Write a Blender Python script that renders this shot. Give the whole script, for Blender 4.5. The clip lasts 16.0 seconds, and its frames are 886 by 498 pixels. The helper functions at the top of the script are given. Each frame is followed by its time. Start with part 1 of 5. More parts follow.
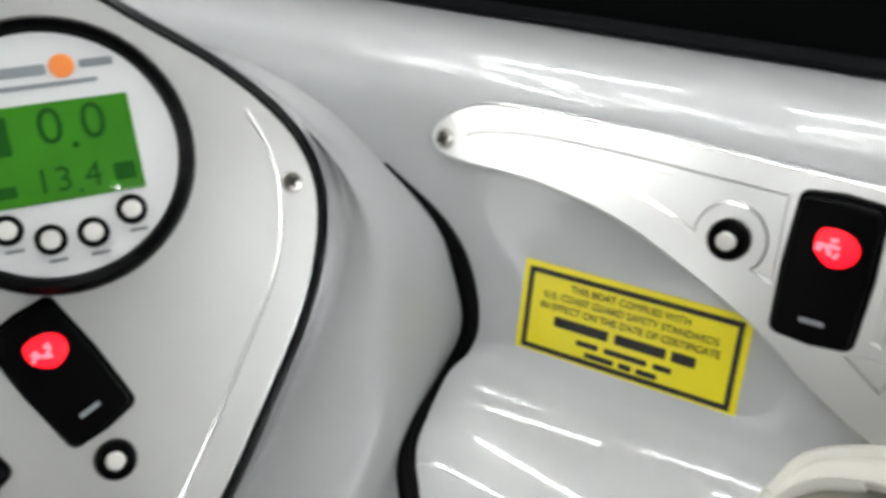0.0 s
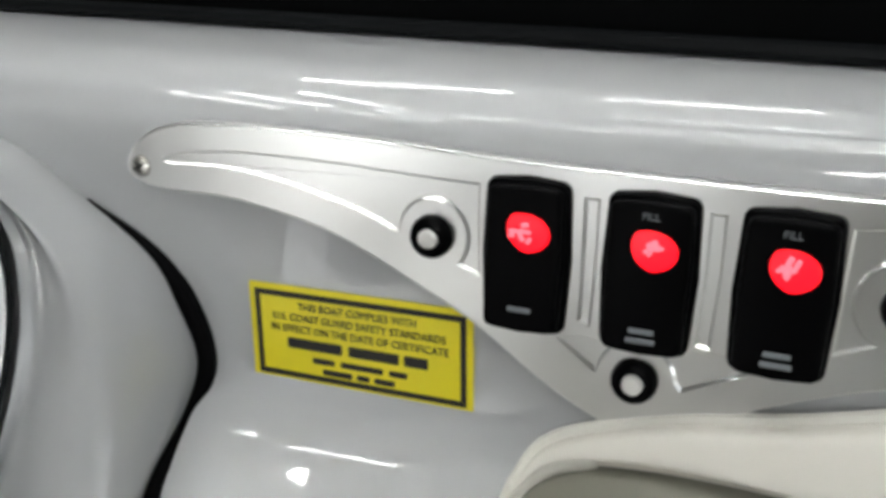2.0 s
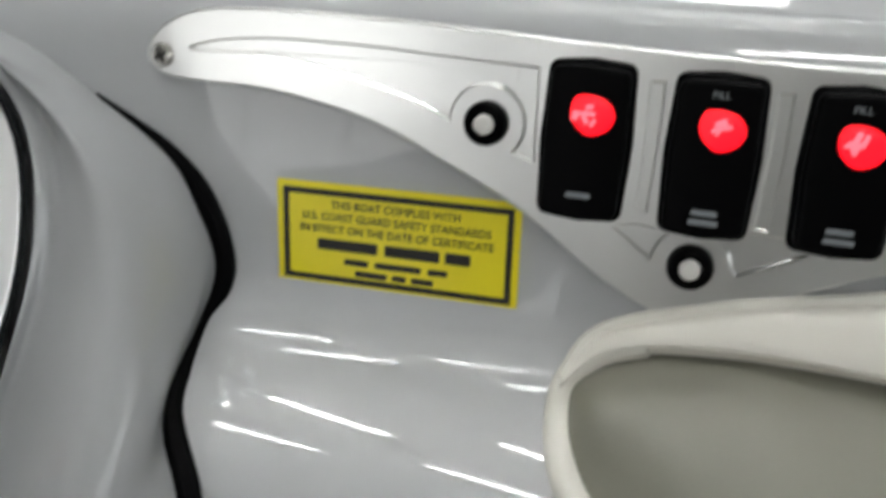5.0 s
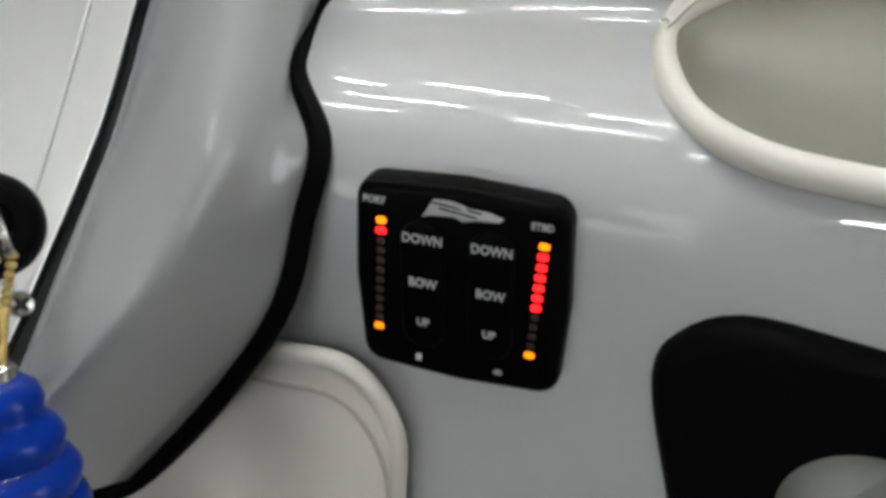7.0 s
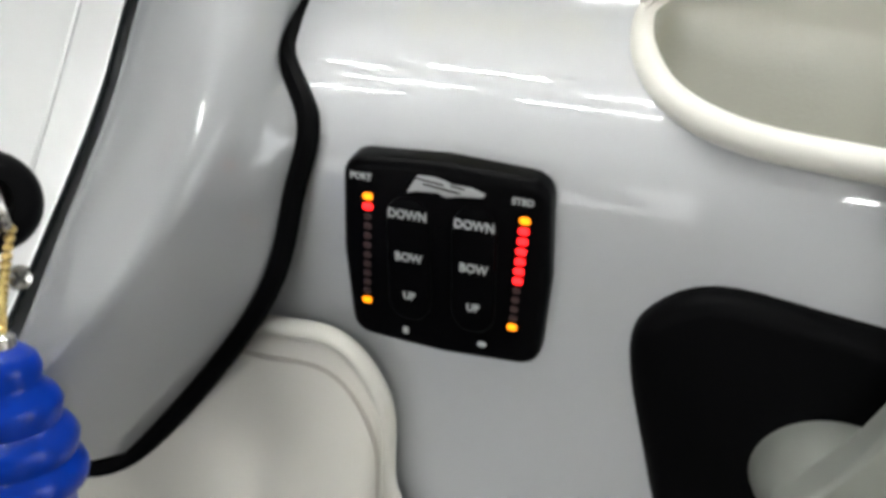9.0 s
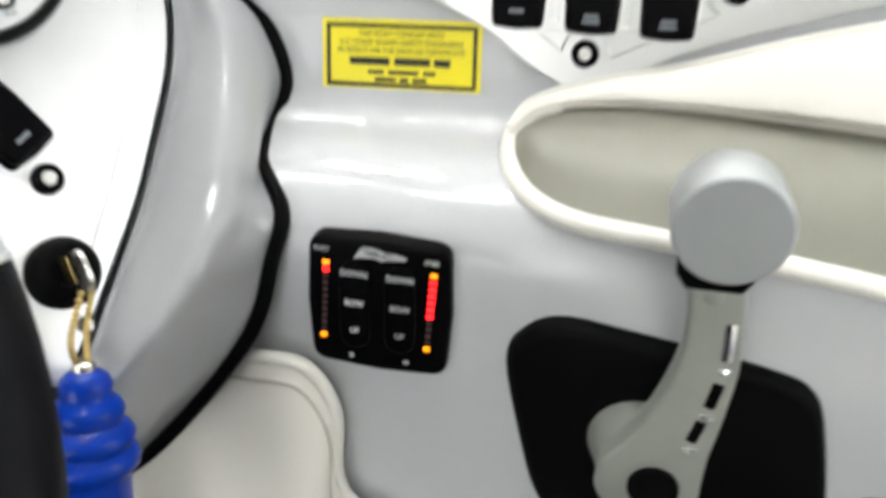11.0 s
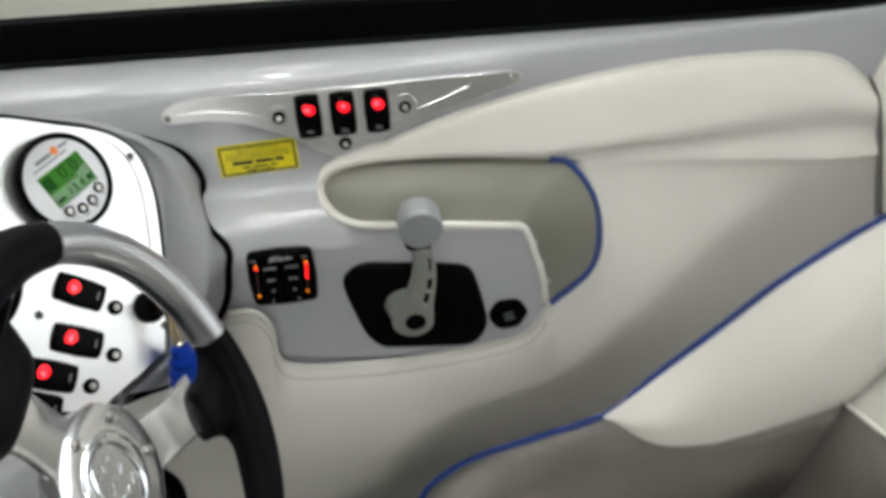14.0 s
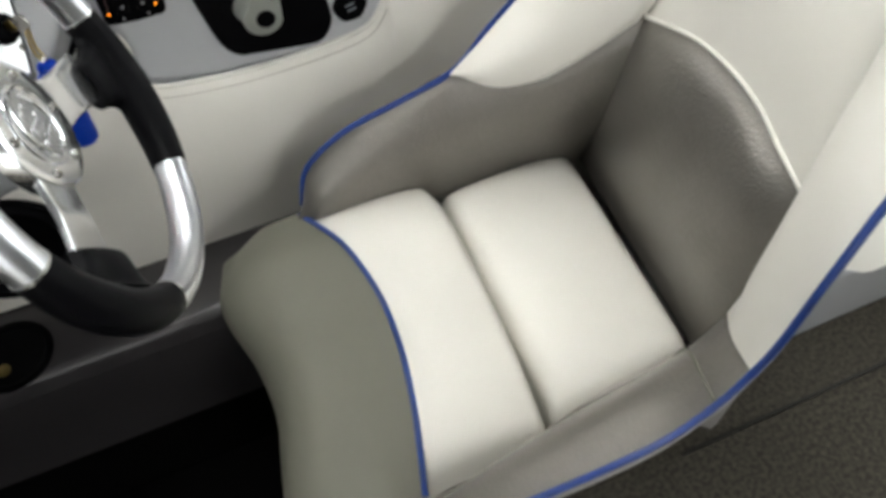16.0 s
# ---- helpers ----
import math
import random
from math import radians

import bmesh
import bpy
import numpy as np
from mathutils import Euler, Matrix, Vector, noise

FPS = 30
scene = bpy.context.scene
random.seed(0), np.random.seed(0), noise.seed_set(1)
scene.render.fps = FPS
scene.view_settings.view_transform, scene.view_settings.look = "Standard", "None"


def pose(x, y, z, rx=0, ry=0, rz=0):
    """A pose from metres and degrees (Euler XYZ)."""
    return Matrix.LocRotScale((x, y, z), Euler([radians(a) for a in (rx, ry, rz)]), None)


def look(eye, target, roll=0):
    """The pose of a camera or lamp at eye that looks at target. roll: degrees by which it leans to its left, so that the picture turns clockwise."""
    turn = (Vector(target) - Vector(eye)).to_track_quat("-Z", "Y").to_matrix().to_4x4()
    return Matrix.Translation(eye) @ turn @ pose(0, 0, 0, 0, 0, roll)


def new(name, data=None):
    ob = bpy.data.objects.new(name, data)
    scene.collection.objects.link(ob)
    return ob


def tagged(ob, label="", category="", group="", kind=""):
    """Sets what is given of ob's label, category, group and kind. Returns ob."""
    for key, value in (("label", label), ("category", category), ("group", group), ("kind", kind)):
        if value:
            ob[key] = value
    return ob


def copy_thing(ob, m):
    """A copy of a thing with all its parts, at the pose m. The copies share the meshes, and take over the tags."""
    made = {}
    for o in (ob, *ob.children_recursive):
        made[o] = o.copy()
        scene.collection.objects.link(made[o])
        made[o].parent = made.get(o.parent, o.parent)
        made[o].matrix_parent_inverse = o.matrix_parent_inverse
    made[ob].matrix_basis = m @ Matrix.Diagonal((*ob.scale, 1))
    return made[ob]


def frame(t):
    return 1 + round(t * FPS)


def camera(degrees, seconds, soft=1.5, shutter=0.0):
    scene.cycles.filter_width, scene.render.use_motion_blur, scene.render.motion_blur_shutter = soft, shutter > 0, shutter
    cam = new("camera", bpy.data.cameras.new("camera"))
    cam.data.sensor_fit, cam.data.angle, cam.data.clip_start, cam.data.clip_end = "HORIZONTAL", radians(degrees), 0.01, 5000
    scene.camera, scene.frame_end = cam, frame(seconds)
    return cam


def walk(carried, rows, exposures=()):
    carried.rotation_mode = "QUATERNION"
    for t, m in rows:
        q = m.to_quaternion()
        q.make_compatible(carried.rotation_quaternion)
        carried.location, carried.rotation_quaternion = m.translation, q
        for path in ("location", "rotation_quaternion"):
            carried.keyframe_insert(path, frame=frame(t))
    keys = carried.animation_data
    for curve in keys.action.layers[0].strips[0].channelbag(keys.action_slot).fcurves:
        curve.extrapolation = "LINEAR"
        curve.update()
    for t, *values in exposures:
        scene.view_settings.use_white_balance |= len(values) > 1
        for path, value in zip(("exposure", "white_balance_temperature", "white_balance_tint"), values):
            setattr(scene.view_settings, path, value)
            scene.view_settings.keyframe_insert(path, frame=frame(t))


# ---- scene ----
cam = camera(54.6, 16.0, soft=3.8, shutter=0.5)
PATH = [
    (0, (0.143, -0.261, 0.987), (-0.875, 1.228, 0.123), -1.0),
    (0.5, (0.162, -0.244, 0.99), (-0.811, 1.258, 0.098), -3.8),
    (1, (0.174, -0.231, 0.992), (-0.727, 1.306, 0.083), -4.9),
    (1.5, (0.178, -0.222, 0.99), (-0.637, 1.36, 0.077), -5.2),
    (2, (0.181, -0.216, 0.989), (-0.555, 1.395, 0.059), -5.6),
    (2.5, (0.184, -0.207, 0.985), (-0.499, 1.421, 0.046), -5.8),
    (3, (0.183, -0.201, 0.983), (-0.419, 1.444, 0.017), -5.6),
    (3.2, (0.18, -0.199, 0.985), (-0.363, 1.454, -0.001), -5.0),
    (5.5, (0.12, -0.268, 0.928), (-0.391, 1.422, -0.011), -0.7),
    (6, (0.106, -0.292, 0.888), (-0.373, 1.403, -0.058), -0.4),
    (6.5, (0.114, -0.304, 0.874), (-0.415, 1.342, -0.131), -2.3),
    (7, (0.13, -0.317, 0.872), (-0.461, 1.311, -0.128), -3.0),
    (7.5, (0.13, -0.326, 0.869), (-0.46, 1.307, -0.124), -2.9),
    (8, (0.134, -0.322, 0.87), (-0.487, 1.285, -0.146), -4.1),
    (10.5, (0.144, -0.373, 0.891), (-0.294, 1.3, -0.114), -0.9),
    (11, (0.163, -0.442, 0.941), (-0.217, 1.291, 0.017), -0.9),
    (11.5, (0.195, -0.521, 0.997), (-0.325, 1.212, 0.146), -4.5),
    (12, (0.185, -0.553, 1.009), (-0.289, 1.102, -0.009), -0.6),
    (12.5, (0.139, -0.595, 1.042), (-0.097, 1.103, 0.013), 1.5),
    (13, (0.132, -0.649, 1.228), (0.103, 0.984, 0.075), -0.1),
    (13.5, (0.163, -0.744, 1.303), (0.246, 0.844, 0.091), -2.1),
    (14, (0.161, -0.825, 1.344), (0.311, 0.703, 0.062), -4.7),
    (14.5, (0.113, -0.88, 1.363), (0.52, 0.473, -0.052), -2.6),
    (15, (0.082, -0.9, 1.349), (0.583, 0.27, -0.194), -0.7),
    (15.5, (0.086, -0.948, 1.337), (0.515, 0.164, -0.269), -3.1),
    (16, (0.087, -0.996, 1.317), (0.485, 0.126, -0.291), -4.5),
]
EXPOSURES = [(0, 0.30), (1, 0.05), (2, 0.0), (3, -0.04), (5.5, -0.19), (7, 0.16), (8, 0.53), (10.5, 0.82), (11.5, 0.96), (12, 0.56), (12.5, 0.32), (13, 0.25), (13.5, 0.08),
             (14, -0.05), (14.5, -0.05), (15, 0.0), (15.5, 0.18), (16, 0.36)]
walk(cam, [(t, look(eye, target, roll)) for t, eye, target, roll in PATH], EXPOSURES)


# ---- world and light ----
world = bpy.data.worlds.new("world")
world.use_nodes = True
world.node_tree.nodes["Background"].inputs[0].default_value = (0.9, 0.95, 1.0, 1)
world.node_tree.nodes["Background"].inputs[1].default_value = 0.05
scene.world = world
TUBE_POWER = 105.0


# ---- small tools ----
def rgba(c):
    return (c[0], c[1], c[2], 1.0)


def mat(name, color, rough=0.5, metal=0.0, coat=0.0, spots=0.06, spot_scale=40.0, bump=0.0, bump_scale=900.0, stretch=(1, 1, 1),
        emit=0.0, rough_var=0.08, coat_rough=0.05, sheen=0.0, spec=0.5):
    m = bpy.data.materials.new(name)
    m.use_nodes = True
    nt = m.node_tree
    b = nt.nodes["Principled BSDF"]
    b.inputs["Roughness"].default_value = rough
    b.inputs["Metallic"].default_value = metal
    b.inputs["Specular IOR Level"].default_value = spec
    b.inputs["Coat Weight"].default_value = coat
    b.inputs["Coat Roughness"].default_value = coat_rough
    b.inputs["Sheen Weight"].default_value = sheen
    tc = nt.nodes.new("ShaderNodeTexCoord")
    mp = nt.nodes.new("ShaderNodeMapping")
    mp.inputs["Scale"].default_value = stretch
    nt.links.new(tc.outputs["Object"], mp.inputs["Vector"])
    big = nt.nodes.new("ShaderNodeTexNoise")
    big.inputs["Scale"].default_value = spot_scale
    big.inputs["Detail"].default_value = 5
    nt.links.new(mp.outputs[0], big.inputs["Vector"])
    ramp = nt.nodes.new("ShaderNodeMix")
    ramp.data_type = "RGBA"
    ramp.inputs[6].default_value = rgba([max(0.0, v * (1 - spots)) for v in color])
    ramp.inputs[7].default_value = rgba([min(1.0, v * (1 + spots)) for v in color])
    spread = nt.nodes.new("ShaderNodeMapRange")
    spread.inputs[1].default_value, spread.inputs[2].default_value = 0.22, 0.78
    nt.links.new(big.outputs[0], spread.inputs[0])
    nt.links.new(spread.outputs[0], ramp.inputs[0])
    nt.links.new(ramp.outputs[2], b.inputs["Base Color"])
    rr = nt.nodes.new("ShaderNodeMapRange")
    rr.inputs[1].default_value, rr.inputs[2].default_value = 0.2, 0.8
    rr.inputs[3].default_value, rr.inputs[4].default_value = max(0.02, rough * (1 - rough_var)), min(1.0, rough * (1 + rough_var))
    nt.links.new(big.outputs[0], rr.inputs[0])
    nt.links.new(rr.outputs[0], b.inputs["Roughness"])
    if bump:
        fine = nt.nodes.new("ShaderNodeTexNoise")
        fine.inputs["Scale"].default_value = bump_scale
        fine.inputs["Detail"].default_value = 3
        nt.links.new(mp.outputs[0], fine.inputs["Vector"])
        bp = nt.nodes.new("ShaderNodeBump")
        bp.inputs["Strength"].default_value = bump
        bp.inputs["Distance"].default_value = 0.001
        nt.links.new(fine.outputs[0], bp.inputs["Height"])
        nt.links.new(bp.outputs[0], b.inputs["Normal"])
    if emit:
        b.inputs["Emission Color"].default_value = rgba(color)
        b.inputs["Emission Strength"].default_value = emit
    return m


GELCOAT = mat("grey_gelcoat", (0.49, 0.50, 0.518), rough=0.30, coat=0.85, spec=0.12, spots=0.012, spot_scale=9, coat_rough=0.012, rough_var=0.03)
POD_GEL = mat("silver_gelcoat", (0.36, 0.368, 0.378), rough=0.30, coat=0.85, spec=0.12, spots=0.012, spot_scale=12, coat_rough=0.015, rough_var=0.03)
BRUSHED = mat("brushed_aluminium", (0.80, 0.80, 0.80), rough=0.36, metal=0.90, spots=0.04, spot_scale=22, rough_var=0.10, bump=0.03, bump_scale=500, stretch=(0.05, 1, 1))
BILLET = mat("milled_aluminium", (0.84, 0.84, 0.825), rough=0.29, metal=0.97, spots=0.02, spot_scale=14, rough_var=0.03, bump=0.015, bump_scale=500, stretch=(0.05, 1, 1))
POLISHED = mat("polished_aluminium", (0.85, 0.86, 0.87), rough=0.15, metal=0.94, spots=0.03, rough_var=0.3)
SATIN = mat("satin_silver", (0.78, 0.80, 0.84), rough=0.32, metal=1.0, spots=0.03)
KNOB_GREY = mat("grey_knob_paint", (0.335, 0.355, 0.362), rough=0.42, metal=0.25, spots=0.04, bump=0.02, bump_scale=1200)
CAST = mat("cast_lever_silver", (0.335, 0.350, 0.318), rough=0.42, metal=0.45, spots=0.06, bump=0.03, bump_scale=1200)
STEEL = mat("screw_steel", (0.55, 0.53, 0.50), rough=0.25, metal=1.0, spots=0.15)
BRASS = mat("brass", (0.46, 0.34, 0.13), rough=0.34, metal=1.0, spots=0.12)
RUBBER = mat("black_rubber", (0.0022, 0.0022, 0.0026), rough=0.5, spec=0.035, spots=0.2, bump=0.05)
PLASTIC = mat("black_plastic", (0.0018, 0.0018, 0.0022), rough=0.32, spec=0.04, spots=0.15, bump=0.03, bump_scale=1500)
FRAME_BLACK = mat("black_frame_coat", (0.0015, 0.0018, 0.002), rough=0.6, spec=0.04, spots=0.2)
SEAL = mat("grey_seal", (0.006, 0.007, 0.008), rough=0.5, spec=0.1, spots=0.1)
JOINT = mat("joint_filler", (0.03, 0.033, 0.035), rough=0.5, spots=0.1)
LEATHER = mat("black_leather", (0.003, 0.003, 0.004), rough=0.45, spec=0.08, spots=0.25, bump=0.25, bump_scale=700)
CREAM = mat("cream_vinyl", (0.738, 0.715, 0.66), rough=0.42, spots=0.035, spot_scale=7, bump=0.10, bump_scale=1100)
WELT = mat("cream_welt", (0.76, 0.745, 0.69), rough=0.40, spots=0.03)
TAUPE = mat("taupe_vinyl", (0.152, 0.150, 0.120), rough=0.50, spec=0.25, spots=0.06, spot_scale=9, bump=0.12, bump_scale=900)
LIGHT_TAUPE = mat("light_taupe_vinyl", (0.215, 0.211, 0.175), rough=0.42, spots=0.06, spot_scale=9, bump=0.12, bump_scale=900)
PEARL = mat("pearl_taupe_vinyl", (0.20, 0.187, 0.170), rough=0.32, metal=0.55, spots=0.05, spot_scale=90, bump=1.0, bump_scale=170)
pits = PEARL.node_tree.nodes.new("ShaderNodeTexVoronoi")
pits.inputs["Scale"].default_value = 300.0
hollow = PEARL.node_tree.nodes.new("ShaderNodeMapRange")
hollow.inputs[1].default_value, hollow.inputs[2].default_value = 0.10, 0.65
for node in PEARL.node_tree.nodes:
    if node.type == "BUMP":
        node.inputs["Distance"].default_value = 0.0003
        PEARL.node_tree.links.new(PEARL.node_tree.nodes["Mapping"].outputs[0], pits.inputs["Vector"])
        PEARL.node_tree.links.new(pits.outputs["Distance"], hollow.inputs[0])
        PEARL.node_tree.links.new(hollow.outputs[0], node.inputs["Height"])
BLUE = mat("blue_piping", (0.007, 0.036, 0.185), rough=0.38, spots=0.08)
FLOAT_BLUE = mat("blue_float", (0.001, 0.030, 0.31), rough=0.3, spec=0.08, coat=0.28, coat_rough=0.04, spots=0.08)
YELLOW = mat("yellow_label", (0.86, 0.74, 0.015), rough=0.35, spots=0.03)
INK = mat("black_ink", (0.010, 0.009, 0.006), rough=0.5, spots=0.1)
WHITE_INK = mat("white_ink", (0.46, 0.47, 0.48), rough=0.5, spots=0.03)
GREY_INK = mat("grey_ink", (0.22, 0.24, 0.26), rough=0.5, spots=0.05)
ORANGE_INK = mat("orange_ink", (0.85, 0.25, 0.05), rough=0.5, spots=0.05)
DIAL = mat("white_dial", (0.70, 0.71, 0.72), rough=0.35, coat=1.0, coat_rough=0.05, spots=0.02)
WHITE_BUTTON = mat("white_button", (0.80, 0.79, 0.76), rough=0.35, spots=0.03)
LCD = mat("green_lcd", (0.030, 0.165, 0.008), rough=0.35, spec=0.10, spots=0.14, spot_scale=60, coat=1.0, coat_rough=0.04, emit=0.15)
LCD_DARK = mat("lcd_digit", (0.013, 0.080, 0.011), rough=0.6, spec=0.05, spots=0.1)
RED_LAMP = mat("red_lamp", (1.0, 0.004, 0.014), rough=0.3, spots=0.35, spot_scale=260, emit=1.8)
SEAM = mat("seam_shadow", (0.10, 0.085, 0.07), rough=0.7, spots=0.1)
STITCH = mat("cream_seam", (0.50, 0.47, 0.42), rough=0.6, spots=0.05)
SHELL_GREY = mat("grey_shell_vinyl", (0.42, 0.40, 0.385), rough=0.45, spots=0.04, spot_scale=9, bump=0.06)
RED_CORE = mat("red_lamp_core", (1.0, 0.10, 0.13), rough=0.3, spots=0.05, emit=2.2)
RED_LED = mat("red_led", (1.0, 0.012, 0.014), rough=0.3, spots=0.02, emit=2.6)
AMBER_LED = mat("amber_led", (1.0, 0.26, 0.004), rough=0.3, spots=0.02, emit=1.5)
DARK_LED = mat("unlit_led", (0.05, 0.025, 0.025), rough=0.3, spots=0.1)
CARPET = mat("charcoal_carpet", (0.068, 0.062, 0.050), rough=0.95, spec=0.1, spots=0.7, spot_scale=130, bump=1.0, bump_scale=200)
LEDGE_GREY = mat("dark_grey_gelcoat", (0.036, 0.033, 0.035), rough=0.3, coat=0.5, spots=0.04, spot_scale=12)
# near-black colour that stands in for the shade of the footwell
FOOTWELL_SHADE = mat("black_footwell_shade", (0.002, 0.002, 0.002), rough=0.9, spec=0.03, spots=0.3, bump=0.3)
SHOP_FLOOR = mat("cream_epoxy_floor", (0.74, 0.74, 0.66), rough=0.35, spots=0.05, spot_scale=1.5)
SHOP_WALL = mat("showroom_paint", (0.32, 0.32, 0.32), rough=0.8, spots=0.03, spot_scale=2)
SHOP_DARK = mat("charcoal_reflection_wall", (0.07, 0.07, 0.072), rough=0.8, spots=0.03, spot_scale=2)
SHOP_WHITE = mat("white_showroom_paint", (0.82, 0.81, 0.79), rough=0.7, spots=0.03, spot_scale=2)
SHOP_CEIL = mat("ceiling_paint", (0.16, 0.16, 0.165), rough=0.8, spots=0.03, spot_scale=2)
DAYLIGHT = mat("daylight_sky", (0.91, 0.95, 0.98), rough=0.9, spots=0.12, spot_scale=0.6, emit=3.0)
# glow of the added south window, tuned for the switch plate
FRONT_GLOW = mat("shop_front_glow", (0.95, 0.96, 0.97), rough=0.9, spots=0.12, spot_scale=0.6, emit=1.9)
TUBE = mat("fluorescent_tube", (0.98, 0.99, 0.95), rough=0.4, spots=0.0, emit=TUBE_POWER)


def mesh_from(bm, name, material, smooth=True, angle=40):
    bmesh.ops.recalc_face_normals(bm, faces=bm.faces)
    me = bpy.data.meshes.new(name)
    bm.to_mesh(me)
    bm.free()
    me.materials.append(material)
    if smooth:
        for p in me.polygons:
            p.use_smooth = True
        me.set_sharp_from_angle(angle=radians(angle))
    return me


def part(name, bm, material, parent, label="", smooth=True, angle=40):
    ob = new(name, mesh_from(bm, name, material, smooth, angle))
    if parent is not None:
        ob.parent = parent
        ob.matrix_parent_inverse = parent.matrix_world.inverted()
    if label:
        ob["label"] = label
    return ob


def thing(name, at, label, category, group="", kind=""):
    ob = new(name)
    ob.empty_display_size = 0.02
    ob.matrix_world = Matrix.Translation(at) if not isinstance(at, Matrix) else at
    bpy.context.view_layer.update()
    return tagged(ob, label, category, group, kind)


def cr(pts, n, closed=False):
    """Catmull-Rom through the points, n samples a span."""
    p = [Vector(q) for q in pts]
    if closed:
        p = [p[-1]] + p + [p[0], p[1]]
    else:
        p = [p[0] * 2 - p[1]] + p + [p[-1] * 2 - p[-2]]
    out = []
    for i in range(1, len(p) - 2):
        a, b, c, d = p[i - 1 : i + 3]
        for k in range(n):
            t = k / n
            out.append(0.5 * ((2 * b) + (c - a) * t + (2 * a - 5 * b + 4 * c - d) * t * t + (3 * b - a - 3 * c + d) * t * t * t))
    if not closed:
        out.append(p[-2].copy())
    return out


def loft(curves, n=6, m=6, closed=False, across_closed=False):
    """A smooth sheet through curves that have as many points each."""
    rows = [cr(c, n, closed) for c in curves]
    cols = [cr([r[i] for r in rows], m, across_closed) for i in range(len(rows[0]))]
    bm = bmesh.new()
    grid = [[bm.verts.new(v) for v in col] for col in cols]
    ni, nj = len(grid), len(grid[0])
    for i in range(ni if closed else ni - 1):
        for j in range(nj if across_closed else nj - 1):
            bm.faces.new((grid[i][j], grid[(i + 1) % ni][j], grid[(i + 1) % ni][(j + 1) % nj], grid[i][(j + 1) % nj]))
    return bm


def thicken(bm, d):
    """Gives a sheet a thickness of d along minus its normals."""
    bmesh.ops.recalc_face_normals(bm, faces=bm.faces)
    bmesh.ops.solidify(bm, geom=bm.faces[:], thickness=d)
    return bm


def tube(pts, r, seg=8, closed=False, cap=True, n=0):
    p = cr(pts, n, closed) if n else [Vector(q) for q in pts]
    bm = bmesh.new()
    rings = []
    up = Vector((0, 0, 1))
    for i, q in enumerate(p):
        if closed:
            d = p[(i + 1) % len(p)] - p[i - 1]
        else:
            d = p[min(i + 1, len(p) - 1)] - p[max(i - 1, 0)]
        d.normalize()
        side = d.cross(up)
        if side.length < 0.05:
            side = d.cross(Vector((1, 0, 0)))
        side.normalize()
        if rings and i:
            side = (last - d * last.dot(d)).normalized()
        last = side
        w = side.cross(d)
        rr = r(i / (len(p) - 1)) if callable(r) else r
        rings.append([bm.verts.new(q + (side * math.cos(a) + w * math.sin(a)) * rr) for a in (2 * math.pi * k / seg for k in range(seg))])
    for a, b in zip(rings, rings[1:] + ([rings[0]] if closed else [])):
        for k in range(seg):
            bm.faces.new((a[k], a[(k + 1) % seg], b[(k + 1) % seg], b[k]))
    if cap and not closed:
        bm.faces.new(rings[0])
        bm.faces.new(rings[-1][::-1])
    return bm


def inset(outline, d):
    """A closed outline moved inwards by d (counter-clockwise)."""
    out, n = [], len(outline)
    for i in range(n):
        a, b, c = (Vector(outline[k]) for k in (i - 1, i, (i + 1) % n))
        e, f = (b - a).normalized(), (c - b).normalized()
        na, nb = Vector((-e.y, e.x)), Vector((-f.y, f.x))
        m = na + nb
        m = m / max(0.5, m.dot(na)) if m.length > 1e-6 else na
        out.append(b + m * d)
    return out


def area2(o):
    return sum(o[i - 1][0] * o[i][1] - o[i][0] * o[i - 1][1] for i in range(len(o)))


def slab(outline, h, bev, m=None, dome=0.0, base=0.0):
    """A plate of that outline with a rounded upper edge, on the plane z=0 of the pose m."""
    o = [Vector((q[0], q[1])) for q in outline]
    if area2(o) < 0:
        o = o[::-1]
    m = m or Matrix()
    bm = bmesh.new()
    steps = [(0, base), (0, h - bev)] + [(bev * (1 - math.cos(a)), h - bev + bev * math.sin(a)) for a in (0.4, 0.8, 1.2, math.pi / 2)]
    rings = []
    for d, z in steps:
        rings.append([bm.verts.new(m @ Vector((q.x, q.y, z))) for q in (inset(o, d) if d else o)])
    for a, b in zip(rings, rings[1:]):
        for k in range(len(a)):
            bm.faces.new((a[k], a[(k + 1) % len(a)], b[(k + 1) % len(a)], b[k]))
    if dome:
        flat = inset(o, bev)
        mid = sum(flat, Vector((0, 0))) / len(flat)
        last = rings[-1]
        for f in (0.8, 0.6, 0.4, 0.2):
            ring = [bm.verts.new(m @ Vector((*(mid + (q - mid) * f), h + dome * (1 - f * f)))) for q in flat]
            for k in range(len(ring)):
                bm.faces.new((last[k], last[(k + 1) % len(ring)], ring[(k + 1) % len(ring)], ring[k]))
            last = ring
        top = bm.verts.new(m @ Vector((*mid, h + dome)))
        for k in range(len(last)):
            bm.faces.new((last[k], last[(k + 1) % len(last)], top))
    else:
        bm.faces.new(rings[-1])
    bm.faces.new(rings[0][::-1])
    return bm


